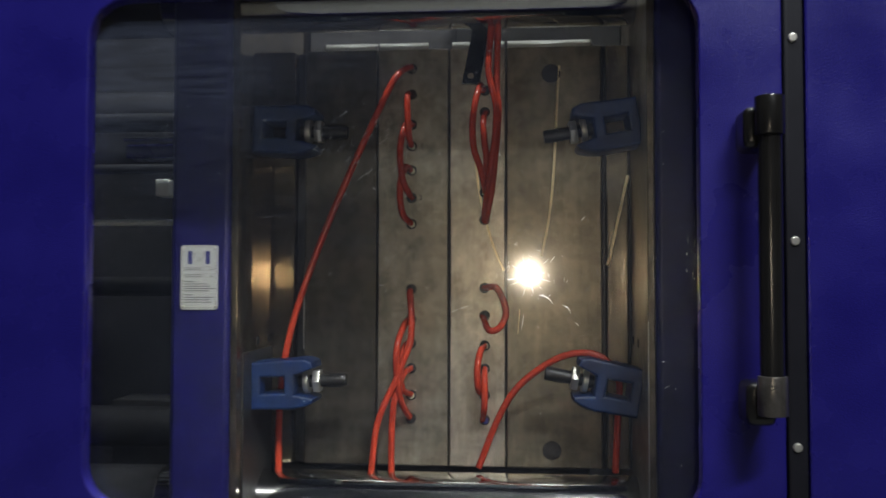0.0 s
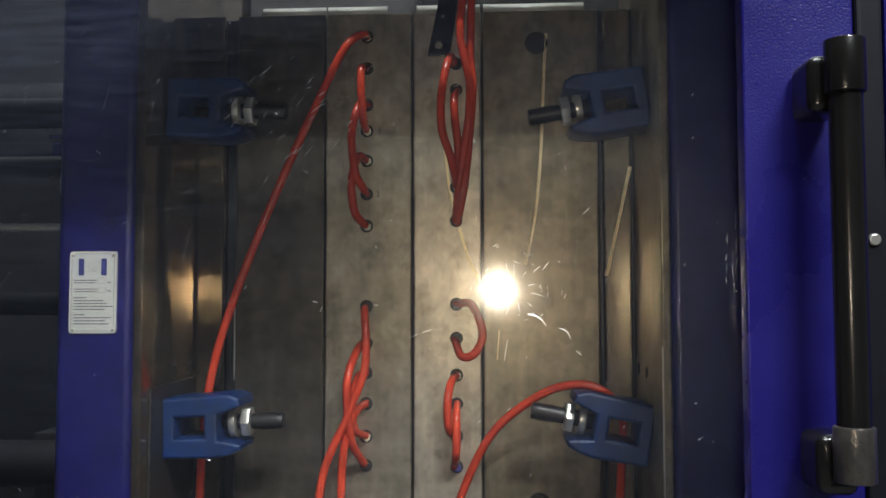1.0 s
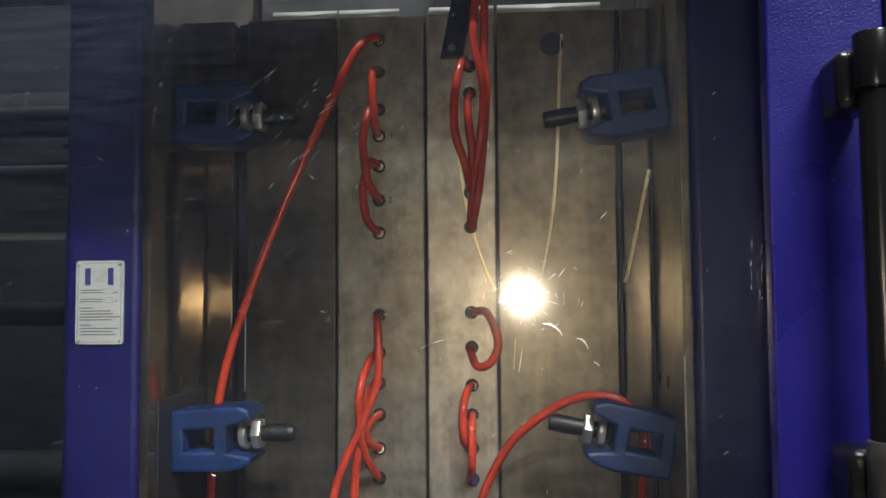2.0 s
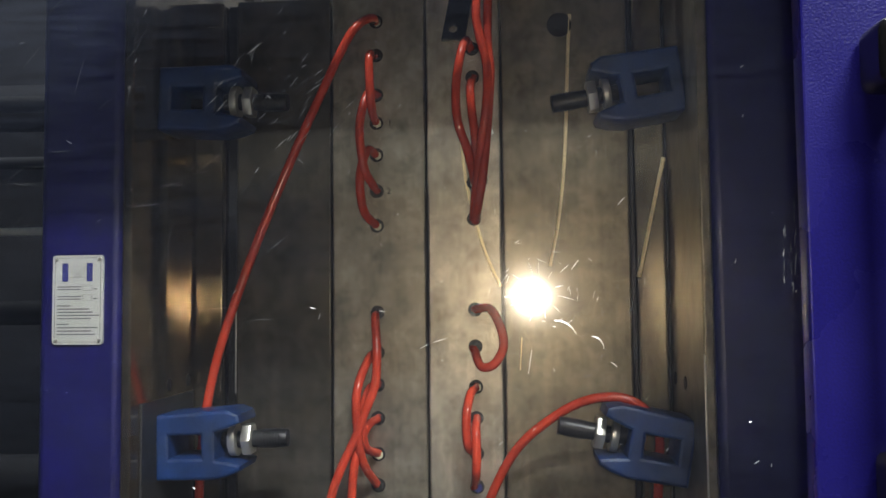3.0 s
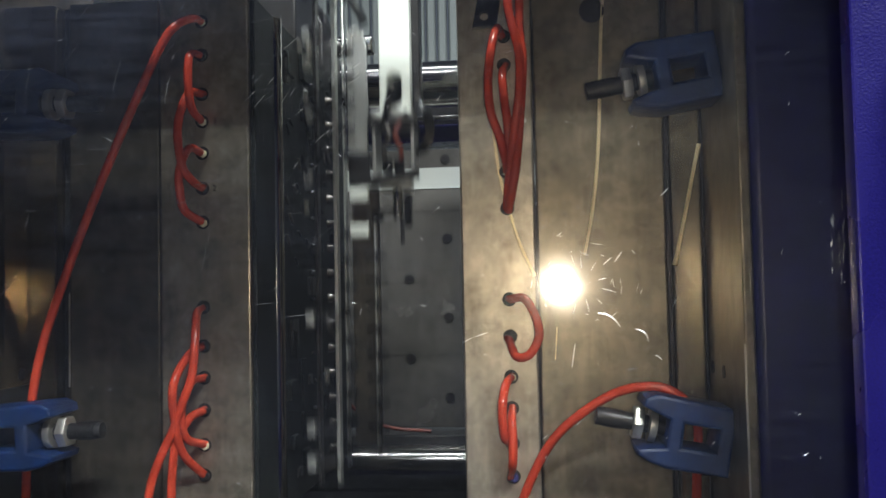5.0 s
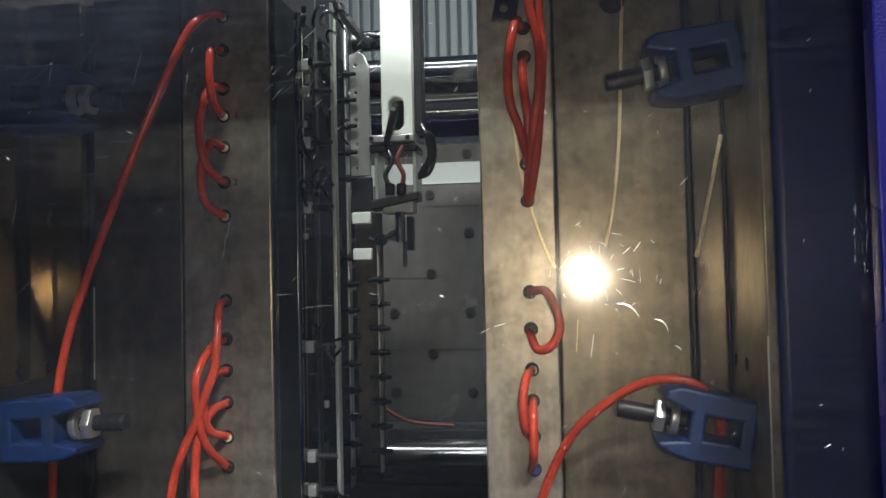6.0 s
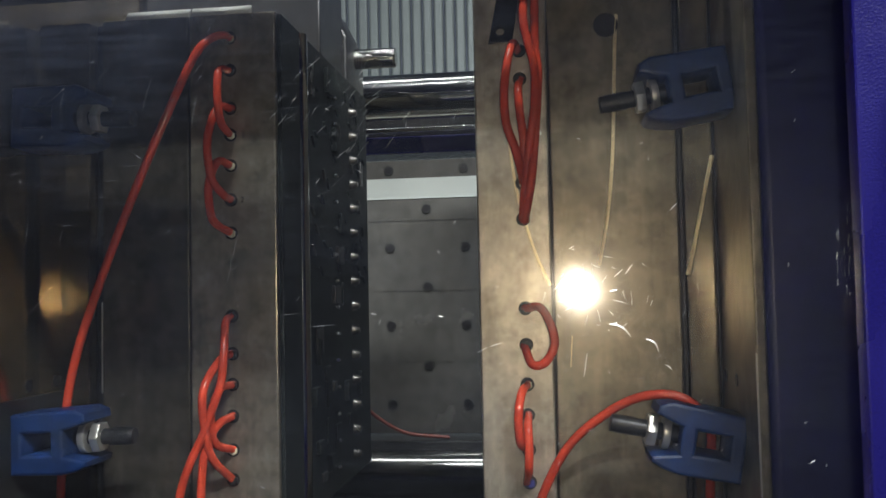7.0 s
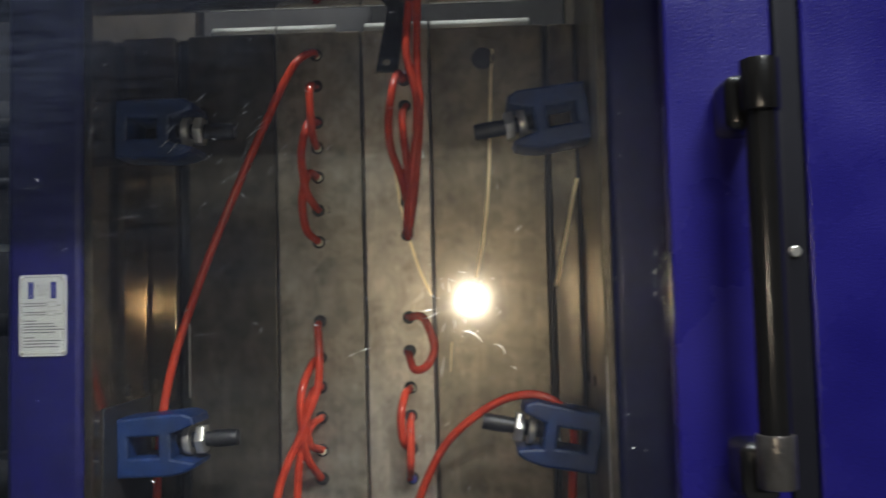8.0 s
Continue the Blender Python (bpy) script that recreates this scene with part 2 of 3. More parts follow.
    if bevel:
        es = [e for e in bm.edges if len(e.link_faces) == 2 and e.calc_face_angle(0) > 0.6 and abs(e.verts[0].co.y - e.verts[1].co.y) < 1e-6]
        bmesh.ops.bevel(bm, geom=es, offset=bevel, segments=2, affect="EDGES", profile=0.5)
    return bm


def rounded(x0, x1, z0, z1, r, n=8):
    out = []
    for cx, cz, a0 in ((x1 - r, z1 - r, 0), (x0 + r, z1 - r, 90), (x0 + r, z0 + r, 180), (x1 - r, z0 + r, 270)):
        for i in range(n + 1):
            a = radians(a0 + 90 * i / n)
            out.append((cx + r * math.cos(a), cz + r * math.sin(a)))
    return out


def part(name, bm, material, parent=None, label="", smooth=True):
    me = bpy.data.meshes.new(name)
    bmesh.ops.recalc_face_normals(bm, faces=bm.faces)
    bm.to_mesh(me)
    bm.free()
    me.materials.append(material)
    if smooth:
        flags = [p.use_smooth for p in me.polygons]
        me.set_sharp_from_angle(angle=radians(35))
        me.polygons.foreach_set("use_smooth", flags)
    ob = new(name, me)
    ob.parent = parent
    return tagged(ob, label) if label else ob


def empty(name, p, label, category, group="", kind=""):
    ob = new(name)
    ob.location = p
    ob.empty_display_size = 0.05
    return tagged(ob, label, category, group, kind)


B = bmesh.new
MOVING, ROBOT = [], []


def spline(points, n=8):
    pts = [Vector(p) for p in points]
    pts = [2 * pts[0] - pts[1], *pts, 2 * pts[-1] - pts[-2]]
    out = []
    for i in range(1, len(pts) - 2):
        a, b, c, d = pts[i - 1:i + 3]
        for k in range(n):
            t = k / n
            out.append(0.5 * (2 * b + (c - a) * t + (2 * a - 5 * b + 4 * c - d) * t * t + (3 * b - a - 3 * c + d) * t ** 3))
    return out + [pts[-2]]


def tube(bm, points, r, seg=12, n=8):
    line = spline(points, n)
    up, rings = Vector((0.3, 0.9, 0.2)), []
    for i, p in enumerate(line):
        way = (line[min(i + 1, len(line) - 1)] - line[max(i - 1, 0)]).normalized()
        side = way.cross(up).normalized()
        up = side.cross(way).normalized()
        rings.append([bm.verts.new(p + r * (math.cos(a) * side + math.sin(a) * up)) for a in (2 * math.pi * k / seg for k in range(seg))])
    for a, b in zip(rings, rings[1:]):
        for k in range(seg):
            bm.faces.new((a[k], a[(k + 1) % seg], b[(k + 1) % seg], b[k])).smooth = True
    bm.faces.new(rings[0])
    bm.faces.new(rings[-1][::-1])
    return bm


# ---- the hall ----
def hall():
    tagged(part("floor", box(B(), -9, 7, -7, 9, -0.1, 0), CONCRETE, smooth=False), "grey concrete factory floor", "floor", kind="structure")
    tagged(part("ceiling", box(B(), -9, 7, -7, 9, 5.2, 5.3), WALLPAINT, smooth=False), "grey factory hall ceiling", "ceiling", kind="structure")
    for n, b in (("wall_south", (-9, 7, -7.2, -7, 0, 5.2)), ("wall_west", (-9.2, -9, -7, 9, 0, 5.2)), ("wall_east", (7, 7.2, -7, 9, 0, 5.2))):
        tagged(part(n, box(B(), *b), WALLPAINT, smooth=False), "painted grey factory hall wall", "wall", kind="structure")
    w = tagged(part("wall_north", box(B(), -9, 7, 5.0, 5.2, 0, 5.2), WALLPAINT, smooth=False), "grey hall wall clad in corrugated sheet", "wall", kind="structure")
    for i in range(64):
        x = -4.2 + i * 0.078
        bm = extrude_profile(B(), [(x, 0.0), (x + 0.066, 0.0), (x + 0.066, 3.6), (x, 3.6)], 4.955, 4.998, bevel=0.014)
        part("panel", bm, SHEET, w)


hall()

# ---- the machine: platens, bars, guard door ----
FRONT = 0.03      # front of the mould
PLATEN_IN_L, PLATEN_IN_R = -0.456, 0.185


def platen(name, x0, x1, face, label):
    """A blue cast platen with a ground steel mounting face on one side."""
    ob = empty(name, ((x0 + x1) / 2, 0, 0.55), label, "platen")
    cx = (x0 + x1) / 2
    inner = 0.012 if face > 0 else -0.012
    a, b = (x0, x1 - 0.012) if face > 0 else (x0 + 0.012, x1)
    part("casting", box(B(), a - cx, b - cx, -0.17, 1.15, 0.0, 1.65, 0.010, 3), BLUE_DEEP, ob)
    s0, s1 = (x1 - 0.012, x1) if face > 0 else (x0, x0 + 0.012)
    part("mounting_face", box(B(), s0 - cx, s1 - cx, -0.167, 1.147, 0.003, 1.647, 0.0025), PLATEN_STEEL if face > 0 else STEEL_DARK, ob, "ground steel mounting face with tapped holes")
    edge = x1 if face > 0 else x0
    if face < 0:
        # thin zinc strip along part of the platen's corner
        part("bright_edge", box(B(), edge - cx - 0.0008, edge - cx + 0.0012, -0.1685, -0.1660, 0.46, 0.79, 0.0004), ZINC, ob, "thin bright strip along the corner edge")
    if face > 0:
        part("wear_plate", box(B(), edge - cx, edge - cx + 0.003, -0.142, 0.025, 0.48, 0.735, 0.001), DARK_STEEL, ob, "dark bolted wear plate")
    for z in (0.42, 0.75):
        for y in (-0.055, 0.010):
            # black disc in place of the shaded hole
            hole = cyl(B(), (edge - cx - 0.001, y, z), "x", 0.008, 0.002, 16)
            part("tapped_hole", hole, PORT, ob)
    return ob


moving_platen = platen("moving_platen", -0.566, PLATEN_IN_L, 1, "blue painted moving platen with ground steel face")
MOVING.append(moving_platen)
platen("fixed_platen", PLATEN_IN_R, 0.62, -1, "blue painted fixed platen with ground steel face")

for y, z in ((-0.02, 1.896), (-0.02, 1.02), (0.95, 1.896), (0.95, 0.982)):
    bar = empty("tie_bar", (-0.2, y, z), "polished chrome tie bar through both platens", "tie bar", "tie bars")
    # the lower rear bar's shade is put into its darker chrome
    part("bar", cyl(B(), (-0.7, 0, 0), "x", 0.055, 1.4, 64), SHADED_CHROME if y > 0.5 and z < 1.0 else CHROME, bar)
    # dark sleeve added so the bar's left end shows no highlight
    part("sleeve", cyl(B(), (-1.9, 0, 0), "x", 0.058, 1.47, 48), DARK_MATTE, bar, "added dark sleeve over the bar's left end")


def door():
    """The sliding guard: blue sheet steel with a rounded window, a clear pane, an edge seal and a grab handle."""
    d = tagged(empty("guard_door", (0, -0.45, 0.6), "blue enamelled sliding guard door with clear window", "guard door"))
    pts = [(-1.15, -0.4), (0.306, -0.4), (0.306, 1.60), (-1.15, 1.60)]
    hole = rounded(-0.565, 0.2075, 0.515, 1.165, 0.05)
    part("door_sheet", extrude_profile(B(), pts, 0.0, 0.022, [hole], 0.002), BLUE, d)
    pane = part("pane", extrude_profile(B(), rounded(-0.575, 0.222, 0.50, 1.180, 0.05), 0.024, 0.029), PANE, d, "clear scratched polycarbonate pane", smooth=False)
    pane.visible_shadow = False
    part("edge_seal", box(B(), 0.307, 0.3305, -0.004, 0.03, -0.4, 1.60, 0.004), RUBBER, d, "black rubber edge seal")
    for k in range(-2, 4):
        part("screw", cyl(B(), (0.3175, -0.007, 0.85 + 0.245 * k), "y", 0.005, 0.004, 16, 0.006, 0.001), ZINC, d, "domed zinc screw head")
    return d, pane


guard_door, pane = door()
cover = tagged(part("machine_cover", extrude_profile(B(), [(0.333, 0.2), (1.6, 0.2), (1.6, 2.2), (0.333, 2.2)], -0.45, -0.428, bevel=0.003), BLUE),
               "blue enamelled machine cover panel beside the door", "cover panel")

# unseen hood, added to shade the door's inside and leave a light slit
tagged(part("shading_hood", box(B(), -1.15, 1.6, -0.45, -0.245, 2.204, 2.225, 0.003), BLUE_DEEP), "unseen blue hood added to block lamp light over the door", "hood")


def grab_handle():
    h = empty("grab_handle", (0.274, -0.51, 1.25), "black tubular grab handle on blue door", "handle")
    part("grip", cyl(B(), (0, 0, 0.03), "z", 0.0135, 0.31, 32), BLACK, h)
    for z, m, lab in ((0.318, BLACK, ""), (0.0, WORN, "worn dull metal collar")):
        part("collar", cyl(B(), (0, 0, z), "z", 0.0165, 0.045, 32, bevel=0.0015), m, h, lab)
        bm = box(B(), -0.026, 0.008, 0.008, 0.0595, z - 0.014, z + 0.036, 0.009, 3)
        part("bracket", bm, BLACK, h)
    return h


grab_handle()


def scratch(p, q, bow, w, m=None):
    """A hairline gouge in the pane's face, from p to q, bowed by a part of its length."""
    bm, n = B(), 6
    a, b = Vector((p[0], 0, p[1])), Vector((q[0], 0, q[1]))
    way = b - a
    side = Vector((-way.z, 0, way.x))
    rows = []
    for i in range(n + 1):
        t = i / n
        c = a + way * t + side * bow * 4 * t * (1 - t)
        h = side.normalized() * w * (0.25 + 0.75 * math.sin(math.pi * min(max(t, 0.08), 0.92))) / 2
        rows.append([bm.verts.new(c + v + Vector((0, y, 0))) for v, y in ((-h, 0.0), (Vector(), -0.00025), (h, 0.0))])
    for r, s in zip(rows, rows[1:]):
        for k in (0, 1):
            bm.faces.new((r[k], r[k + 1], s[k + 1], s[k]))
    ob = part("scratch", bm, m or SCRATCH, pane)
    ob.location = (0, 0.0238, -0.6)
    ob.visible_shadow = False


def scratches():
    marks = (((0.014, 1.384), (0.031, 1.373), 0.15, 0.0016), ((0.043, 1.371), (0.053, 1.361), 0.2, 0.0013), ((0.058, 1.350), (0.063, 1.346), 0.1, 0.001),
             ((0.028, 1.425), (0.034, 1.433), 0, 0.0012), ((0.019, 1.423), (0.026, 1.429), 0, 0.001), ((-0.005, 1.360), (-0.008, 1.341), 0, 0.001),
             ((-0.085, 1.367), (-0.075, 1.370), 0, 0.0009), ((0.066, 1.477), (0.072, 1.483), 0, 0.0009), ((-0.096, 1.362), (-0.088, 1.366), 0, 0.0007))
    for m in marks:
        scratch(*m)
    rnd = random.Random(4)
    for _ in range(80):      # wiping marks, mostly sloping, near the upper corner
        x, z = rnd.uniform(-0.54, -0.22), rnd.uniform(1.38, 1.74)
        a = radians(rnd.choice((4, 6, 8, 38, 42, 46, 75)) + rnd.uniform(-4, 4))
        l = rnd.uniform(0.006, 0.03)
        scratch((x, z), (x + l * math.cos(a), z + l * math.sin(a)), rnd.uniform(-0.05, 0.05), rnd.uniform(0.00012, 0.00028), SCUFF)
    for _ in range(46):      # scratches laid in circles, imitating the halo around the torch glare
        a, d = rnd.uniform(0, 2 * math.pi), rnd.uniform(0.022, 0.085)
        x, z = 0.002 + d * math.cos(a), 1.408 + d * math.sin(a)
        t, l = a + math.pi / 2 + rnd.uniform(-0.35, 0.35), rnd.uniform(0.002, 0.009)
        scratch((x, z), (x + l * math.cos(t), z + l * math.sin(t)), 0.05, rnd.uniform(0.00025, 0.0006), SCUFF if d > 0.05 else None)
    for _ in range(44):      # a cluster of slanting rubs
        x, z, a = -0.208 + rnd.gauss(0, 0.03), 1.567 + rnd.gauss(0, 0.035), radians(46 + rnd.gauss(0, 7))
        l = rnd.uniform(0.003, 0.016)
        scratch((x, z), (x + l * math.cos(a), z + l * math.sin(a)), rnd.uniform(-0.04, 0.04), rnd.uniform(0.00015, 0.00045), SCRATCH if rnd.random() < 0.4 else SCUFF)
    for x, z0, n in ((0.2055, 1.398, 9), (0.2015, 1.404, 5), (0.1965, 1.412, 6)):      # bright flecks in place of glints along the sealant by the pane's edge
        for k in range(n):
            z = z0 + 0.0085 * k + rnd.uniform(-0.005, 0.005)
            q = x + rnd.uniform(-0.0012, 0.0012)
            scratch((q, z), (q + rnd.uniform(-0.0006, 0.0006), z + rnd.uniform(0.001, 0.012)), 0, rnd.uniform(0.0002, 0.0007), SCRATCH if rnd.random() < 0.3 else SCUFF)
    for k in range(11):      # radial marks added to imitate the star spikes of the torch glare
        a, d, l = 0.3 + k * 0.571 + rnd.uniform(-0.15, 0.15), rnd.uniform(0.012, 0.018), rnd.uniform(0.006, 0.014)
        scratch((0.002 + d * math.cos(a), 1.408 + d * math.sin(a)), (0.002 + (d + l) * math.cos(a), 1.408 + (d + l) * math.sin(a)), 0.03, rnd.uniform(0.0004, 0.0008))
    for _ in range(70):      # specks and nicks
        x, z, a = rnd.uniform(-0.54, 0.19), rnd.uniform(1.14, 1.73), rnd.uniform(0, 3.1)
        l = rnd.uniform(0.0012, 0.006)
        scratch((x, z), (x + l * math.cos(a), z + l * math.sin(a)), 0, rnd.uniform(0.00025, 0.0005))


scratches()


# ---- the mould ----
def mould_plate(name, x0, x1, material, label, moving, z0=1.075, z1=1.82, y0=FRONT, y1=0.60, bevel=0.003):
    ob = tagged(part(name, box(B(), 0, x1 - x0 - 0.0006, 0, y1 - y0, 0, z1 - z0, bevel), material), label, "mould plate")
    ob.location = (x0 + 0.0003, y0, z0)
    if moving:
        MOVING.append(ob)
    return ob


# dark blocks added above the mould to hide the bright wall behind
top_l = mould_plate("dark_filler_block", -0.450, -0.137, DARK_STEEL, "added dark filler block on top of the moving mould half", True, z0=1.8205, z1=1.97, y0=0.28, y1=0.44)
top_r = mould_plate("dark_filler_block", -0.1335, 0.184, DARK_STEEL, "added dark filler block on top of the fixed mould half", False, z0=1.8205, z1=1.97, y0=0.16, y1=0.55)


def port(plate, x, z, r=0.0095):
    """A water port: a black disc stands in for the shade in its bore."""
    lx, lz = x - plate.location.x, z - plate.location.z
    bm = cyl(B(), (lx, -0.0015, lz), "y", r, 0.003, 24, r * 0.9)
    p = part("water_port", bm, PORT, plate)
    q = cyl(B(), (lx + 0.001, -0.006, lz - 0.001), "y", r * 0.62, 0.006, 6)
    part("nipple", q, INK_BLUE if z < 1.1585 and plate is plate_c else BRASS if (int(z * 1000) % 4 == 0) else DARK_STEEL, p)


def stamp(plate, text, x, z, size):
    cu = bpy.data.curves.new("stamp", "FONT")
    cu.body, cu.size, cu.extrude, cu.align_x = text, size, 0.0002, "CENTER"
    ob = new("stamp", cu)
    ob.data.materials.append(PORT)
    ob.parent = plate
    ob.location = (x - plate.location.x, -0.0006, z - plate.location.z)
    ob.rotation_euler = (radians(90), 0, 0)


clamp_plate_l = mould_plate("mould_clamp_plate", -0.456, -0.416, PLATEN_STEEL, "brown oiled steel mould clamp plate", True)
spacer_l = mould_plate("mould_spacer", -0.415, -0.398, DARK_STEEL, "dark recessed spacer block of the mould", True, y0=0.05, bevel=0.001)
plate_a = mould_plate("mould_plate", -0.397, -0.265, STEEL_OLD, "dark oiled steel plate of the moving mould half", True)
plate_b = mould_plate("mould_plate", -0.264, -0.136, STEEL_MID, "darker steel cavity plate with water ports", True)
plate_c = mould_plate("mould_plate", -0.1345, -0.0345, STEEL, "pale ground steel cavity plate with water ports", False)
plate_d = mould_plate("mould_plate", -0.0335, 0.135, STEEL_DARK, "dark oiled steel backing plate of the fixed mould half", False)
# this strip and the one at the platen fill grooves with dark metal
spacer_r = mould_plate("mould_spacer", 0.1352, 0.1418, DARK_STEEL, "thin dark strip set in the groove between mould plates", False, y0=0.036, bevel=0.001)
clamp_plate_r = mould_plate("mould_clamp_plate", 0.142, 0.1805, CLAMP_STEEL, "pale steel mould clamp plate on fixed platen", False)
locating = mould_plate("mould_spacer", 0.1807, 0.1847, DARK_STEEL, "thin dark strip set in the groove against fixed platen", False, y0=0.034, bevel=0.001)

for z in (1.784, 1.737, 1.682, 1.644, 1.600, 1.551, 1.504, 1.387, 1.334, 1.291, 1.247, 1.200, 1.159):
    port(plate_b, -0.2025, z)
for z in (1.742, 1.703, 1.560, 1.511, 1.390, 1.341, 1.288, 1.247, 1.201, 1.158):
    port(plate_c, -0.0715, z)
for x, z in ((0.046, 1.771), (0.046, 1.106)):
    lx, lz = x - plate_d.location.x, z - plate_d.location.z
    # the hole's inner shade is a black disc on the plate
    p = part("lifting_hole", cyl(B(), (lx, -0.001, lz), "y", 0.0165, 0.003, 32), PORT, plate_d)
    part("plug", cyl(B(), (lx, -0.003, lz - 0.002), "y", 0.007, 0.003, 6), DARK_STEEL, p)
stamp(plate_b, "2", -0.186, 1.547, 0.012)
stamp(plate_b, "1", -0.184, 1.640, 0.012)
stamp(plate_c, "3", -0.054, 1.590, 0.010)
stamp(plate_c, "2", -0.054, 1.558, 0.010)


# thin warm strips take the place of the torch's streaked reflections
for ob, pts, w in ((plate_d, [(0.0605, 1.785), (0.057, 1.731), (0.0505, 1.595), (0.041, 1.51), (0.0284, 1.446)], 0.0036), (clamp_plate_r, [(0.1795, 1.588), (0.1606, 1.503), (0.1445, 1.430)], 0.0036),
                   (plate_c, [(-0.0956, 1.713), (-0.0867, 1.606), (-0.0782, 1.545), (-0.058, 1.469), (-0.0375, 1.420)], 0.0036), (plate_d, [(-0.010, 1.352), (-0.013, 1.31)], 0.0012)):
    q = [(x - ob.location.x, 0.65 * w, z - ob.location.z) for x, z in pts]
    part("streak_strip", tube(B(), q, w, 8), TORCH_STREAK, ob, "narrow bright strip standing in for a torch reflection")


# pale wedges added along the tops in place of a lamp's reflection
for ob, x0, x1 in ((plate_a, 0.035, 0.131), (plate_b, 0.001, 0.090), (plate_c, 0.004, 0.098), (plate_d, 0.002, 0.150)):
    bm = extrude_profile(B(), [(0.0, 0.7452), (0.012, 0.7452), (0.012, 0.7592)], 0, 1)
    for v in bm.verts:      # lay the wedge along x
        v.co = Vector((x0 + v.co.y * (x1 - x0), v.co.x, v.co.z))
    part("top_glint_wedge", bm, PLATE, ob, "pale wedge standing in for a reflection on the top edge", smooth=False)


# thin zinc strip along part of the plate's edge
part("bright_edge", box(B(), -0.0012, 0.0006, -0.0008, 0.001, 0.205, 0.335, 0.0003), ZINC, plate_a, "thin bright strip along the edge")

paper = tagged(part("paper_tag", extrude_profile(B(), [(0.0, 0.0), (0.009, 0.004), (0.002, 0.021)], 0, 0.0008), ARM), "small torn white paper tag stuck to the mould", "tag")
paper.location = (-0.052, FRONT - 0.0012, 1.622)


def parting_face():
    """Core side of the moving half: rounded corner bar, rows of studs, guide pin."""
    core = empty("mould_core", (-0.136, 0.03, 1.075), "dark wet core block with rows of round studs", "mould core")
    part("corner_bar", cyl(B(), (0.004, 0.105, 0.0), "z", 0.013, 0.74, 32), CHROME, core, "bright rounded corner bar")
    part("core_block", box(B(), 0.0006, 0.008, 0.004, 0.568, 0.004, 0.742, 0.002), OILY, core)
    rnd = random.Random(11)
    for k in range(26):
        y, z = rnd.uniform(0.13, 0.50), rnd.uniform(0.03, 0.68)
        w, h = rnd.uniform(0.01, 0.04), rnd.uniform(0.012, 0.05)
        part("insert", box(B(), 0.008, 0.009 + rnd.uniform(0.002, 0.010), y, y + w, z, z + h, 0.0015), OILY if k % 4 else DARK_STEEL, core)
    for k in range(46):      # small bright pins and slanting ribs on the upper part
        y, z = rnd.uniform(0.14, 0.52), rnd.uniform(0.36, 0.73)
        bm = box(B(), 0.0, 0.004, -0.0014, 0.0014, -0.011, 0.011, 0.0006)
        bmesh.ops.transform(bm, matrix=pose(0.0095, y, z, rnd.uniform(20, 70), 0, 0), verts=bm.verts)
        part("rib", bm, WORN if k % 5 == 0 else OILY, core)
    for y in (0.29, 0.42):
        for k in range(15):
            small = y < 0.3
            part("stud", cyl(B(), (0.008, y, 0.045 + 0.0455 * k), "x", 0.004 if small else 0.010, 0.008 if small else 0.014, 14, 0.003 if small else 0.005, 0.0006), CHROME if small else WORN, core)
    part("guide_pin", cyl(B(), (0.0, 0.50, 0.805), "x", 0.0195, 0.085, 32, bevel=0.004), CHROME, core)
    part("pin_block", extrude_profile(B(), [(-0.12, 0.745), (0.004, 0.745), (0.004, 0.83), (-0.03, 0.90), (-0.12, 0.93)], 0.42, 0.568, bevel=0.004), DARK_STEEL, core)
    MOVING.append(core)


parting_face()


# ---- clamps ----
def clamp(name, x, y, z, s, tilt, label, moving):
    """A forged blue mould clamp on a stud with washer and nut; s: which way the stud points."""
    ob = empty(name, (x, y, z), label, "mould clamp", "mould clamps")
    ob.rotation_euler = (0, radians(tilt), 0)
    outer = [(0.0, -0.040), (0.070, -0.041), (0.090, -0.037), (0.104, -0.031), (0.106, -0.024), (0.090, -0.020), (0.074, -0.017),
             (0.074, 0.015), (0.090, 0.020), (0.106, 0.026), (0.104, 0.036), (0.090, 0.042), (0.0, 0.038)]
    hole = [(0.017, -0.014), (0.056, -0.014), (0.056, 0.013), (0.017, 0.013)]
    if s < 0:
        outer, hole = [(-a, b) for a, b in outer][::-1], [(-a, b) for a, b in hole][::-1]
    part("clamp_body", extrude_profile(B(), outer, -0.02, 0.05, [hole], 0.004), CLAMP_BLUE, ob)

    def along(a, b, r, seg, m, nm, bev=0.001):
        lo, hi = (a, b) if s > 0 else (-b, -a)
        return part(nm, cyl(B(), (lo, 0.015, 0.002), "x", r, hi - lo, seg, bevel=bev), m, ob)
    stud = along(0.070, 0.155, 0.0105, 20, DARK_STEEL, "stud")
    for k in range(7):
        lo = 0.124 + 0.0036 * k
        p = (lo if s > 0 else -lo - 0.0018, 0.015, 0.002)
        part("thread", cyl(B(), p, "x", 0.0117, 0.0018, 20), DARK_STEEL, stud)
    along(0.084, 0.093, 0.0205, 28, ZINC, "washer")
    along(0.100, 0.112, 0.0205, 6, ZINC, "nut", 0.0015)
    if moving:
        MOVING.append(ob)
    return ob


clamp("mould_clamp", -0.455, -0.08, 1.228, 1, -2, "blue forged mould clamp with stud and nut on moving platen", True)
clamp("mould_clamp", -0.455, -0.08, 1.657, 1, 2, "blue forged mould clamp with stud and nut on moving platen", True)
clamp("mould_clamp", 0.184, -0.08, 1.222, -1, 10, "tilted blue forged mould clamp on fixed platen", False)
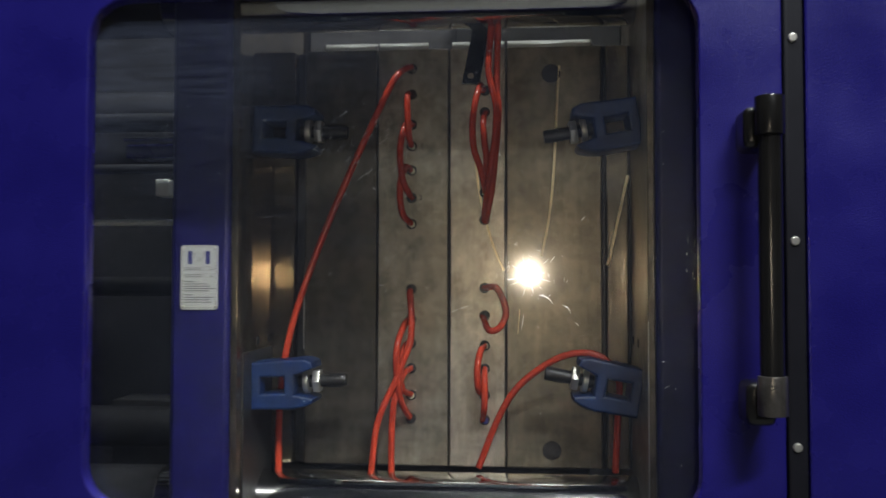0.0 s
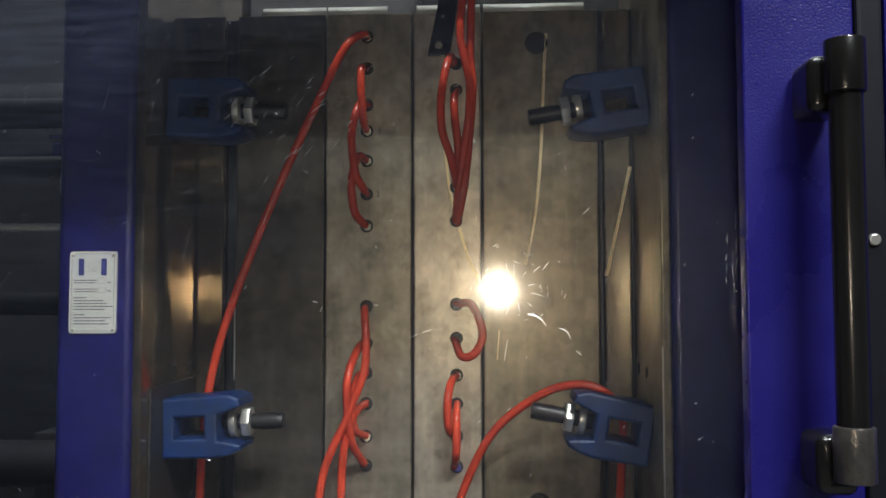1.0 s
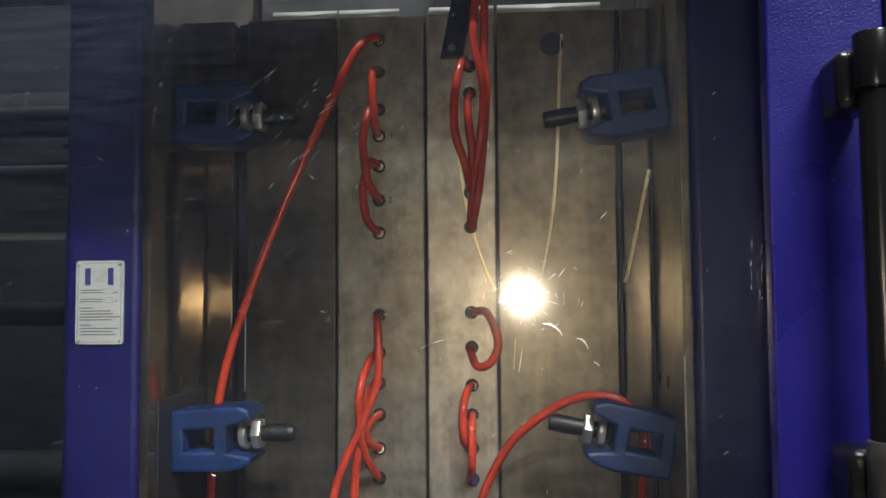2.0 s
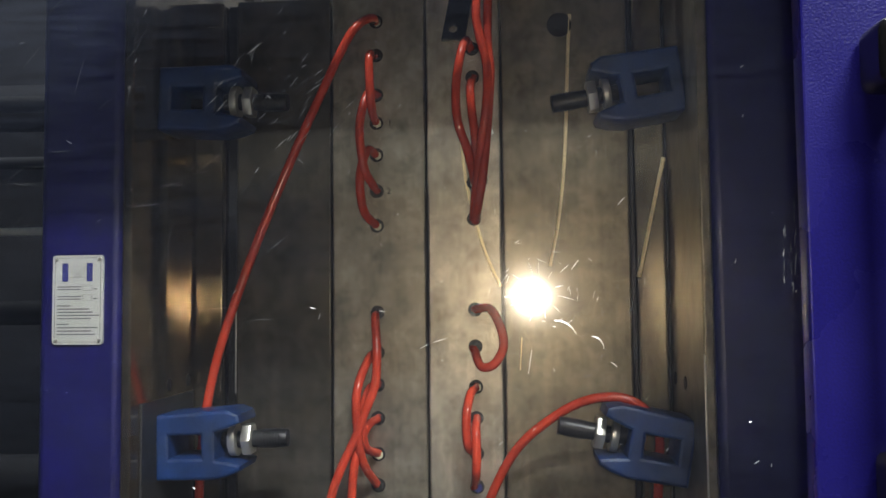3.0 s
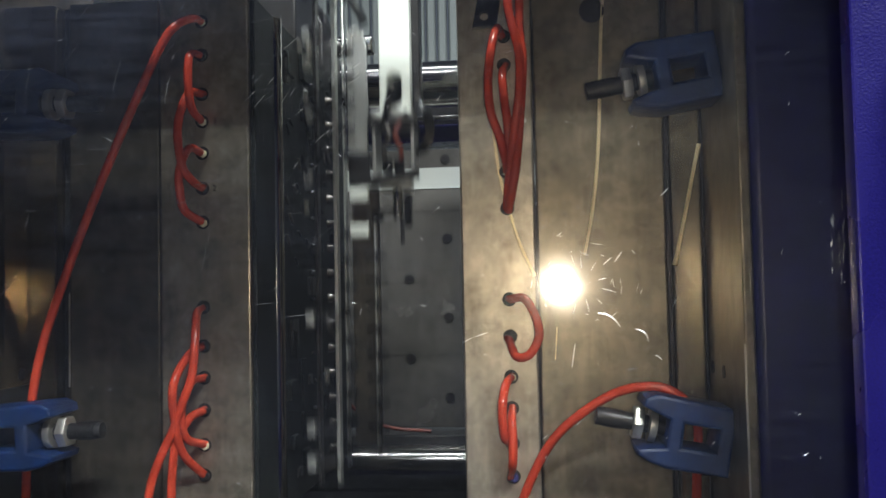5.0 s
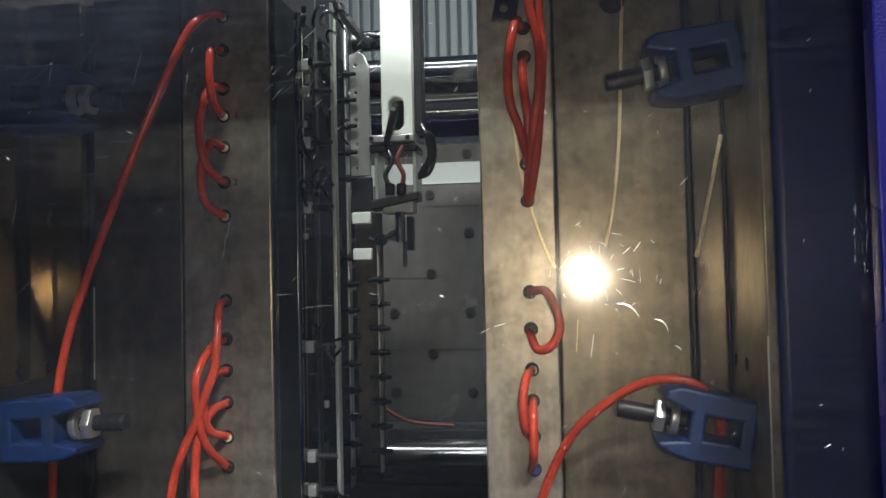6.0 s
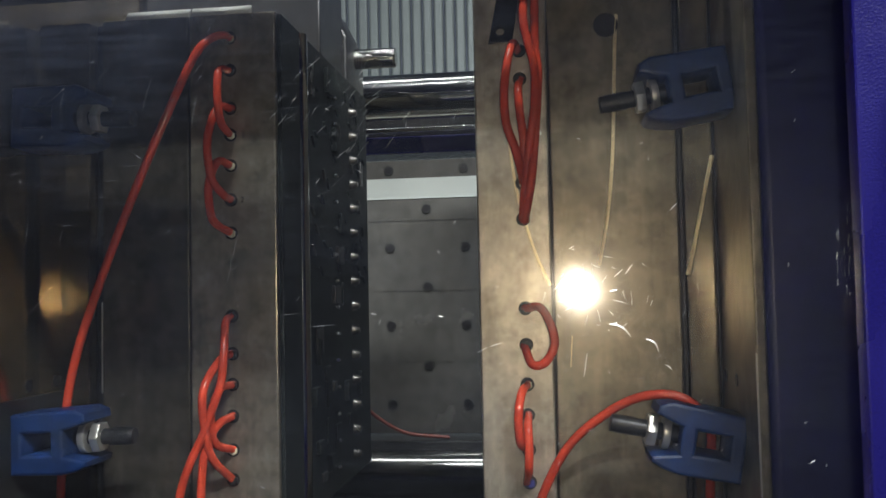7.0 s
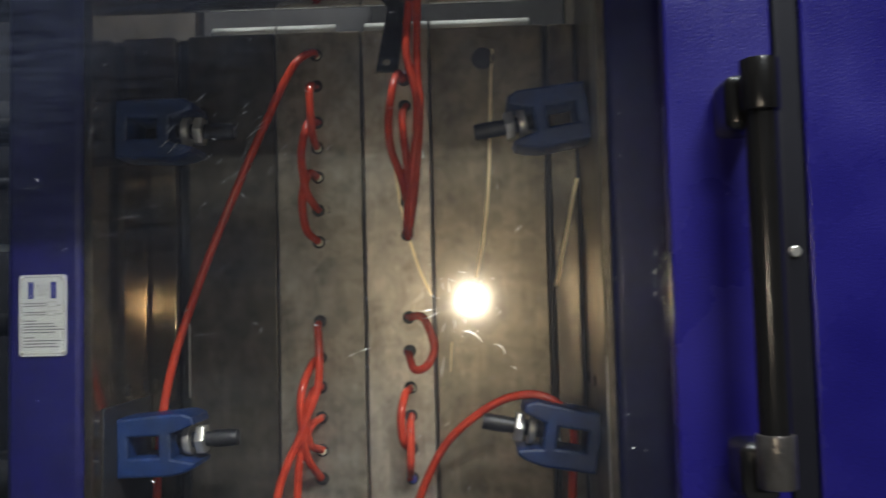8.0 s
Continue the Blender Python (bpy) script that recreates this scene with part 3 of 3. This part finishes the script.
clamp("mould_clamp", 0.184, -0.08, 1.664, -1, -9, "tilted blue forged mould clamp on fixed platen", False)

# ---- hoses ----
def water_hose(moving, label, points):
    h = tagged(part("water_hose", tube(B(), points, 0.0058, 14), HOSE), label, "hose", "cooling hoses")
    if moving:
        MOVING.append(h)


LOOP = "short glossy orange hose looped between two water ports"
DOWN = "glossy orange cooling hose hanging down from a water port"
FROM_TOP = "glossy orange cooling hose coming down over the mould top"
water_hose(True, "long orange cooling hose running down behind the blue clamp", [(-0.202, 0.030, 1.784), (-0.203, 0.000, 1.780), (-0.217, -0.020, 1.766), (-0.232, -0.030, 1.741), (-0.262, -0.035, 1.676), (-0.307, -0.035, 1.578), (-0.355, -0.035, 1.463), (-0.394, -0.040, 1.348), (-0.414, -0.035, 1.268), (-0.422, -0.030, 1.210), (-0.425, -0.030, 1.153), (-0.425, -0.030, 1.068)])
water_hose(True, LOOP, [(-0.204, 0.030, 1.737), (-0.206, 0.000, 1.731), (-0.206, -0.010, 1.714), (-0.204, -0.015, 1.683), (-0.203, -0.005, 1.655), (-0.203, 0.030, 1.644)])
water_hose(True, LOOP, [(-0.201, 0.030, 1.682), (-0.210, 0.000, 1.677), (-0.217, -0.020, 1.630), (-0.212, -0.020, 1.578), (-0.204, 0.000, 1.557), (-0.202, 0.030, 1.551)])
water_hose(True, LOOP, [(-0.203, 0.030, 1.600), (-0.210, 0.000, 1.602), (-0.217, -0.015, 1.572), (-0.217, -0.015, 1.542), (-0.212, -0.010, 1.517), (-0.203, 0.030, 1.504)])
water_hose(True, DOWN, [(-0.204, 0.030, 1.387), (-0.201, 0.000, 1.378), (-0.196, -0.020, 1.339), (-0.197, -0.030, 1.297), (-0.213, -0.030, 1.255), (-0.224, -0.030, 1.226), (-0.241, -0.030, 1.191), (-0.255, -0.030, 1.149), (-0.264, -0.030, 1.072)])
water_hose(True, LOOP, [(-0.204, 0.030, 1.334), (-0.210, 0.000, 1.327), (-0.219, -0.035, 1.290), (-0.220, -0.030, 1.240), (-0.215, -0.015, 1.196), (-0.204, 0.030, 1.159)])
water_hose(True, LOOP, [(-0.202, 0.030, 1.291), (-0.210, 0.000, 1.287), (-0.215, -0.020, 1.253), (-0.213, -0.010, 1.216), (-0.202, 0.030, 1.200)])
water_hose(True, DOWN, [(-0.202, 0.030, 1.247), (-0.212, 0.000, 1.240), (-0.222, -0.020, 1.211), (-0.228, -0.020, 1.175), (-0.230, -0.020, 1.126), (-0.230, -0.020, 1.070)])
water_hose(False, LOOP, [(-0.073, 0.030, 1.742), (-0.078, 0.000, 1.745), (-0.084, -0.020, 1.721), (-0.090, -0.030, 1.675), (-0.088, -0.030, 1.631), (-0.078, -0.020, 1.600), (-0.071, 0.000, 1.570), (-0.071, 0.030, 1.560)])
water_hose(False, FROM_TOP, [(-0.057, -0.020, 1.854), (-0.063, -0.030, 1.776), (-0.059, -0.030, 1.743), (-0.050, -0.030, 1.702), (-0.051, -0.030, 1.652), (-0.059, -0.020, 1.603), (-0.068, 0.000, 1.541), (-0.072, 0.030, 1.511)])
water_hose(False, LOOP, [(-0.070, 0.030, 1.703), (-0.073, 0.000, 1.683), (-0.071, -0.010, 1.650), (-0.067, -0.010, 1.613), (-0.069, 0.000, 1.578), (-0.070, 0.030, 1.560)])
water_hose(False, FROM_TOP, [(-0.046, -0.030, 1.849), (-0.049, -0.015, 1.743), (-0.046, -0.015, 1.692), (-0.055, -0.015, 1.582), (-0.063, -0.010, 1.532), (-0.070, 0.025, 1.508)])
water_hose(False, LOOP, [(-0.072, 0.030, 1.390), (-0.051, 0.000, 1.391), (-0.037, -0.020, 1.367), (-0.034, -0.020, 1.342), (-0.046, -0.020, 1.321), (-0.063, -0.010, 1.318), (-0.074, 0.030, 1.339)])
water_hose(False, LOOP, [(-0.071, 0.030, 1.288), (-0.078, 0.000, 1.280), (-0.082, -0.020, 1.254), (-0.081, -0.010, 1.217), (-0.073, 0.030, 1.201)])
water_hose(False, LOOP, [(-0.071, 0.030, 1.247), (-0.071, 0.000, 1.237), (-0.070, -0.010, 1.211), (-0.071, -0.010, 1.182), (-0.075, 0.030, 1.158)])
water_hose(False, "orange cooling hose arching across to the blue clamp", [(-0.080, -0.020, 1.084), (-0.048, -0.020, 1.165), (-0.015, -0.030, 1.221), (0.033, -0.045, 1.262), (0.073, -0.055, 1.281), (0.112, -0.060, 1.282), (0.140, -0.060, 1.264), (0.156, -0.030, 1.233), (0.154, -0.030, 1.183), (0.149, -0.030, 1.082)])

bracket = tagged(part("lifting_bracket", extrude_profile(B(), [(-0.018, 0.0), (0.014, 0.0), (0.030, 0.10), (0.002, 0.10)], 0, 0.012,
                 [[(-0.002 + 0.006 * math.cos(a), 0.015 + 0.006 * math.sin(a)) for a in (k * math.pi / 6 for k in range(12))]], 0.0015), BLACK),
                 "black painted lifting strap bolted to the mould", "bracket")
bracket.location = (-0.094, 0.014, 1.752)


# ---- the label on the platen ----
def label_plate():
    ob = empty("rating_plate", (-0.547, -0.172, 1.356), "silver rating plate with rounded corners and small print", "label plate")
    w, h = 0.060, 0.102
    part("plate", extrude_profile(B(), rounded(0, w, 0, h, 0.004), -0.0012, 0.002), PLATE, ob)

    def ink(x0, x1, z0, z1, m=INK, nm="print"):
        part(nm, box(B(), x0, x1, -0.00155, -0.0012, z0, z1), m, ob, smooth=False)
    for a, b, c, d in ((0.007, w - 0.007, 0.0027, 0.0032), (0.007, w - 0.007, h - 0.0032, h - 0.0027), (0.0027, 0.0032, 0.007, h - 0.007), (w - 0.0032, w - 0.0027, 0.007, h - 0.007)):
        ink(a, b, c, d, nm="border")
    ink(0.0115, 0.0185, 0.072, 0.093, INK_BLUE, "symbol")
    ink(0.0405, 0.0475, 0.072, 0.093, INK_BLUE, "symbol")
    ink(0.019, 0.040, 0.0765, 0.0768, nm="symbol")
    ink(0.019, 0.040, 0.0887, 0.0890, nm="symbol")
    for k in range(6):
        bm = box(B(), -0.0075, 0.0075, -0.00155, -0.0012, -0.0001, 0.0001)
        bmesh.ops.transform(bm, matrix=pose(0.0225 + 0.003 * k, 0, 0.0828, 0, 50 if k < 3 else -50, 0), verts=bm.verts)
        part("symbol", bm, INK, ob, smooth=False)
    for z in (0.0615, 0.0505):
        for a, b, c, d in ((0.036, 0.047, z, z + 0.0003), (0.036, 0.047, z + 0.006, z + 0.0063), (0.036, 0.0363, z, z + 0.006), (0.0467, 0.047, z, z + 0.006)):
            ink(a, b, c, d, nm="box_line")
        ink(0.006, 0.034, z + 0.0038, z + 0.0050)
        ink(0.006, 0.034, z + 0.0008, z + 0.0020)
        ink(0.049, 0.053, z + 0.0012, z + 0.0026)
    for z, x1 in ((0.0435, 0.022), (0.0398, 0.044), (0.0362, 0.048), (0.0326, 0.056), (0.0290, 0.046), (0.0225, 0.020), (0.0186, 0.054), (0.0148, 0.047), (0.0110, 0.051)):
        ink(0.006, x1, z, z + 0.0014)
    for x in (0.0045, w - 0.0045):
        for z in (0.0045, h - 0.0045):
            part("rivet", cyl(B(), (x, -0.0035, z), "y", 0.0012, 0.0025, 16, 0.0026), ZINC, ob)
    MOVING.append(ob)


label_plate()


# ---- behind the mould ----
def rear_guard():
    ob = empty("rear_guard", (-0.5, 1.06, 1.06), "grey steel rear guard plate with staggered round bolts", "guard plate")
    part("plate", box(B(), -0.25, 0.75, 0, 0.02, 0, 0.697, 0.003), REAR, ob)
    # pale strip laid on the plate in place of a lamp's reflection
    part("reflection_band", box(B(), -0.25, 0.75, -0.0025, 0.0, 0.597, 0.650, 0.0008), LAMP_BAND, ob, "pale strip standing in for a lamp reflection on the guard plate")
    for i in range(-1, 4):
        for k in range(4):
            for dx, dz in ((0.0, 0.074), (0.0965, 0.172)):
                if k == 3 and dx:
                    continue
                x, z = 0.0495 + 0.1935 * i + dx, dz + 0.199 * k
                p = part("bolt", cyl(B(), (x, -0.004, z), "y", 0.0125, 0.004, 20, bevel=0.001), PORT, ob)
                part("socket", cyl(B(), (x, -0.0050, z + 0.002), "y", 0.0055, 0.0010, 6), DARK_STEEL, p)
    for k in range(1, 4):
        part("seam", box(B(), -0.25, 0.75, -0.0012, 0, 0.18 * k, 0.18 * k + 0.0007), DARK_STEEL, ob)
    return ob


rear_guard()
beam = tagged(part("rear_beam", box(B(), -1.2, 0.6, 1.04, 1.16, 1.772, 1.816, 0.006), BLUE), "dark blue steel rear frame beam", "beam")
channel = tagged(part("rear_channel", box(B(), -1.2, 0.6, 1.06, 1.15, 1.8175, 1.90, 0.004), DARK_STEEL), "dark steel channel above the rear beam", "channel")
rail = tagged(part("rear_rail", cyl(B(), (-1.2, 1.03, 1.830), "x", 0.007, 1.8, 20), CHROME), "thin polished guide rail at the rear", "rail")
sill = tagged(part("rear_sill", box(B(), -1.2, 0.6, 0.98, 1.2, 0.45, 1.055, 0.006), DARK_STEEL), "dark oily rear machine sill", "sill")
tray = tagged(part("machine_bed", box(B(), -2.4, 0.62, -0.40, 1.2, 0.0, 0.52, 0.01), DARK_MATTE), "dark machine bed under the platens", "machine bed")
hose_far = tagged(part("air_hose", tube(B(), [(-0.55, 0.9, 1.19), (-0.50, 0.92, 1.15), (-0.46, 0.95, 1.11), (-0.40, 0.97, 1.075), (-0.30, 1.0, 1.06)], 0.0045, 10), HOSE_DARK),
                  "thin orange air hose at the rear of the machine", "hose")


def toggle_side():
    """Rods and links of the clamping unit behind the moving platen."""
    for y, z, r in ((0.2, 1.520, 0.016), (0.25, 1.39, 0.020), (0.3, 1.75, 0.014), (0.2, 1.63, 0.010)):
        # one rod is thin and white, standing in for a reflected highlight
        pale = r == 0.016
        ob = empty("toggle_rod", (-1.0, y, z), "rod made white in place of its highlight" if pale else "dark rod of the clamping unit", "rod", "clamping rods")
        part("rod", cyl(B(), (-0.5, 0, 0), "x", 0.0065 if pale else r, 0.80, 24), ARM if pale else DARK_MATTE, ob)
    back = empty("rear_platen", (-1.6, 0.5, 0.52), "dark blue rear platen of the clamping unit", "platen")
    part("casting", box(B(), -0.1, 0.1, -0.65, 0.65, 0.0, 1.6, 0.01), BLUE_DEEP, back)
    ob = empty("terminal_box", (-0.727, 0.2, 1.572), "small pale plastic terminal box behind the platen", "box")
    part("box", box(B(), -0.014, 0.014, -0.02, 0.02, 0.0, 0.035, 0.003), ARM, ob)


toggle_side()
# dark sheet added to keep the view behind the clamping unit dark
backing_sheet = tagged(part("dark_backing", box(B(), -2.4, -0.72, 1.10, 1.14, 0.5, 2.3, 0.006), DARK_MATTE), "added dark sheet behind the clamping unit", "cover panel")


# ---- the take-out robot ----
def robot():
    """Vertical arm, gripper head and the tall part holder with its cups, springs and air lines."""
    ob = empty("takeout_robot", (-0.313, 0.35, 1.66), "white robot arm with gripper and tall part holder", "robot arm")
    slot = rounded(-0.014, 0.012, 0.008, 0.064, 0.0125, 6)
    part("arm", extrude_profile(B(), [(-0.0265, 0.0), (0.0275, 0.0), (0.0275, 1.6), (-0.0265, 1.6)], -0.02, 0.05, [slot], 0.003), ARM, ob, "white enamelled vertical arm")
    part("arm_rail", box(B(), 0.0278, 0.0415, 0.0, 0.04, 0.006, 1.6, 0.002), DARK_STEEL, ob)
    part("slot_backing", box(B(), -0.016, 0.014, 0.01, 0.03, 0.006, 0.066, 0.002), BLACK, ob)
    lever = part("grip_lever", extrude_profile(B(), [(-0.022, -0.02), (-0.013, -0.02), (0.004, 0.030), (0.006, 0.046), (-0.002, 0.050), (-0.010, 0.034)], -0.036, -0.024, bevel=0.002), BLACK, ob)
    part("lever_pin", cyl(B(), (-0.002, -0.040, 0.040), "y", 0.004, 0.006, 14), ZINC, lever)
    for x0, x1 in ((-0.047, -0.020), (-0.012, 0.030)):
        part("flange", box(B(), x0, x1, -0.03, 0.05, -0.014, -0.001, 0.003), ALU, ob)
    part("flange", box(B(), -0.048, 0.034, -0.026, 0.05, -0.030, -0.017, 0.003), DARK_STEEL, ob)
    for x in (-0.042, -0.016, 0.020):
        part("bolt", cyl(B(), (x, -0.034, -0.0075), "y", 0.004, 0.005, 12), DARK_STEEL, ob)
    for x, lean in ((-0.014, -0.006), (0.006, 0.005)):
        part("air_line", tube(B(), [(x + lean, -0.022, -0.020), (x - lean, -0.030, -0.045), (x + lean, -0.026, -0.070), (x, -0.020, -0.090)], 0.0042, 10), HOSE_DARK if x > 0 else WORN, ob, "brownish bent air line")
        part("fitting", cyl(B(), (x, -0.020, -0.104), "z", 0.0085, 0.020, 16, bevel=0.002), BLACK, ob)
    for x in (-0.040, 0.026):
        part("bracket", box(B(), x, x + 0.006, -0.02, 0.04, -0.112, -0.03, 0.001), ALU, ob)
    part("crossbar", extrude_profile(B(), [(-0.048, -0.128), (0.034, -0.112), (0.034, -0.098), (-0.048, -0.112)], -0.024, 0.03, bevel=0.002), DARK_STEEL, ob)
    part("foot", box(B(), -0.030, 0.024, -0.008, 0.03, -0.134, -0.112, 0.003), ALU, ob)
    part("air_cylinder", cyl(B(), (0.001, -0.012, -0.184), "z", 0.0085, 0.052, 24, bevel=0.001), CHROME, ob, "bright air cylinder")
    part("sensor", box(B(), 0.012, 0.023, -0.014, 0.010, -0.198, -0.140, 0.002), BLACK, ob)
    part("rod", cyl(B(), (0.008, -0.010, -0.226), "z", 0.0035, 0.044, 12), DARK_STEEL, ob)
    part("finger", tube(B(), [(-0.056, 0.0, -0.176), (-0.040, -0.004, -0.180), (-0.020, -0.006, -0.172), (0.004, -0.006, -0.158)], 0.0045, 10), DARK_STEEL, ob)
    part("knob", cyl(B(), (-0.034, -0.014, -0.178), "y", 0.011, 0.016, 18, bevel=0.002), BLACK, ob)
    for k, (dx, dz) in enumerate(((0.0, 0.0), (0.006, -0.004), (-0.004, 0.006))):
        part("hose", tube(B(), [(0.040, 0.0, 0.012 + dz), (0.052 + dx, -0.008, -0.002), (0.057 + dx, -0.008, -0.036), (0.046 + dx, -0.004, -0.062 + dz), (0.030, 0.0, -0.074)], 0.0034, 10), BLACK, ob)

    nearer = Matrix(((0.852, 0, 0, 0.0403), (0, 0.852, 0, -0.22), (0, 0, 0.852, -0.0382), (0, 0, 0, 1)))      # the front frame of the holder
    outline = [(-0.086, -0.066), (-0.052, -0.066), (-0.052, -0.03), (-0.050, 0.0), (-0.052, 0.06), (-0.052, 0.125), (-0.060, 0.146), (-0.070, 0.152), (-0.086, 0.146)]
    drilled = [[(-0.0755 + 0.003 * math.cos(a), z + 0.003 * math.sin(a)) for a in (q * math.pi / 5 for q in range(10))] for z in (0.128, 0.080, 0.032, -0.012, -0.052)]
    holder = part("holder_plate", extrude_profile(B(), outline, 0.0, 0.010, drilled, 0.001), ALU, ob, "pale grey drilled part holder plate")
    part("dark_block", box(B(), -0.086, -0.050, 0.0, 0.014, -0.126, -0.068, 0.003), DARK_STEEL, ob)
    low = part("holder_plate", box(B(), -0.084, -0.036, 0.012, 0.022, -0.565, -0.13, 0.003), STEEL_OLD, ob)
    for z in (-0.140, -0.202):
        part("clip", box(B(), -0.083, -0.050, -0.012, 0.0, z - 0.010, z + 0.010, 0.002), ARM, ob, "cream plastic clip")
    for name, x, w, z0, z1, m in (("strip", -0.0930, 0.0036, -0.60, 0.20, ALU), ("strip", -0.1165, 0.0065, -0.64, 0.24, ALU), ("strip", -0.150, 0.0060, -0.64, 0.22, DARK_STEEL), ("strip", -0.041, 0.0034, -0.575, -0.175, ALU)):
        q = part(name, box(B(), x - w / 2, x + w / 2, -0.004, 0.016, z0, z1, 0.001), m, ob)
        if x < -0.1:
            q.data.transform(nearer)

    for z in (0.16,):
        part("spacer_bar", box(B(), -0.062, -0.050, -0.222, 0.012, z, z + 0.012, 0.002), DARK_STEEL, ob)

    def cup(x, z, parent):
        part("suction_cup", cyl(B(), (x, -0.008, z), "x", 0.0075, 0.007, 16, 0.005), RUBBER, parent)
        part("cup_tip", cyl(B(), (x + 0.007, -0.008, z), "x", 0.0042, 0.012, 14, 0.0032), RUBBER, parent)
        part("cup_stem", cyl(B(), (x - 0.018, -0.004, z), "x", 0.0038, 0.018, 12), BLACK, parent)

    for k in range(16):
        z = 0.111 - 0.0455 * k
        if not -0.20 < z < -0.08:
            cup(-0.0912, z, holder if z > -0.08 else low)
    for k in range(9):
        cup(-0.0393, -0.247 - 0.0415 * k, low)
    for z in (0.132, 0.084, -0.005, -0.118, -0.36, -0.548, -0.606):      # sprung plungers
        body = part("plunger", box(B(), -0.170, -0.155, -0.012, 0.010, z - 0.010, z + 0.010, 0.002), ALU, ob, "small pale plunger block")
        body.data.transform(nearer)
        part("plunger_rod", cyl(B(), (-0.155, -0.002, z), "x", 0.004, 0.038, 12), DARK_STEEL, body).data.transform(nearer)
        for q in range(8):
            part("coil", cyl(B(), (-0.153 + 0.0043 * q, -0.002, z), "x", 0.0066, 0.0022, 14), DARK_STEEL, body).data.transform(nearer)
    rnd = random.Random(23)
    for k in range(24):      # air lines looped between the plungers
        x, z = rnd.uniform(-0.178, -0.10), rnd.uniform(-0.12, 0.235) if k < 18 else rnd.uniform(-0.6, -0.15)
        a, l = rnd.uniform(-1.2, 1.2), rnd.uniform(0.03, 0.07)
        dx, dz = 0.35 * l * math.cos(a), l * math.sin(a)
        y = rnd.uniform(-0.022, 0.0)
        part("air_line", tube(B(), [(x, y + 0.02, z), (x + dx * 0.4, y - 0.01, z + dz * 0.3), (x + dx * 0.9, y - 0.012, z + dz * 0.7), (x + dx, y + 0.02, z + dz)], rnd.uniform(0.0020, 0.0034), 9, 5), BLACK if k % 5 else WORN, ob).data.transform(nearer)
    for k in range(14):
        x, z = rnd.uniform(-0.178, -0.12), rnd.uniform(0.0, 0.23) if k < 10 else rnd.uniform(-0.6, -0.1)
        part("fitting", cyl(B(), (x, -0.020, z), "z", 0.0045, rnd.uniform(0.008, 0.018), 10, bevel=0.001), ZINC if k % 2 else BLACK, ob).data.transform(nearer)
    ROBOT.append(ob)


robot()

# ---- the light beside the lens ----
torch = empty("phone_torch", (0, 0, 0), "small warm white LED torch held beside the lens", "torch")
part("led", cyl(B(), (0, 0, 0.004), "z", 0.004, 0.001, 16), TORCH_GLOW, torch)
# unseen black tube added around the LED to narrow its beam
bm = B()
ring = [[bm.verts.new((q * math.cos(k * math.pi / 12), q * math.sin(k * math.pi / 12), z)) for k in range(24)] for q, z in ((0.0065, -0.009), (0.0065, 0.0055), (0.008, 0.0055), (0.008, -0.009))]
for a, b in zip(ring, ring[1:] + ring[:1]):
    for k in range(24):
        bm.faces.new((a[k], a[(k + 1) % 24], b[(k + 1) % 24], b[k]))
part("snoot", bm, RUBBER, torch)


# ---- what moves ----
def motions():
    opening = ((0.0, 0.0), (4.05, 0.0), (4.2, -0.018), (4.3, -0.06), (4.45, -0.17), (4.6, -0.255), (4.8, -0.285), (5.0, -0.288), (6.4, -0.288), (6.8, -0.286),
               (7.0, -0.281), (7.1, -0.262), (7.2, -0.195), (7.3, -0.088), (7.4, -0.016), (7.5, 0.0), (8.0, 0.0))
    for ob in MOVING:
        base = ob.matrix_basis.copy()
        walk(ob, [(t, Matrix.Translation((dx, 0, 0)) @ base) for t, dx in opening])
    reach = ((0.0, 0.045, 1.3), (4.5, 0.045, 1.3), (4.75, 0.045, 0.8), (5.0, 0.045, 0.05), (5.1, 0.06, 0.0), (5.3, 0.066, 0.0), (5.5, 0.030, 0.0), (5.6, 0.0, 0.0), (5.7, -0.004, 0.0),
             (5.8, 0.0, 0.0), (6.0, 0.012, 0.0), (6.2, 0.030, 0.0), (6.3, 0.056, 0.01), (6.4, 0.060, 0.12), (6.5, 0.060, 0.36), (6.6, 0.060, 0.70), (6.8, 0.060, 1.2), (7.0, 0.060, 1.3), (8.0, 0.060, 1.3))
    for ob in ROBOT:
        base = ob.matrix_basis.copy()
        walk(ob, [(t, Matrix.Translation((dx, 0, dz)) @ base) for t, dx, dz in reach])
    beside = (0.0231, 0.0229), (0.0128, 0.0225), (0.0065, 0.0143), (0.0082, 0.0158), (0.0222, 0.0107), (0.0228, 0.0167), (0.0252, 0.0114), (0.0349, 0.0009), (0.0348, 0.0099), (0.0249, 0.0057), (0.0327, 0.0030), (0.0026, 0.0066), (-0.0080, 0.0028)
    walk(torch, [(t, m @ Matrix.Translation((dx, dy, 0.013))) for (t, m), (dx, dy) in zip(PATH, beside)])


motions()
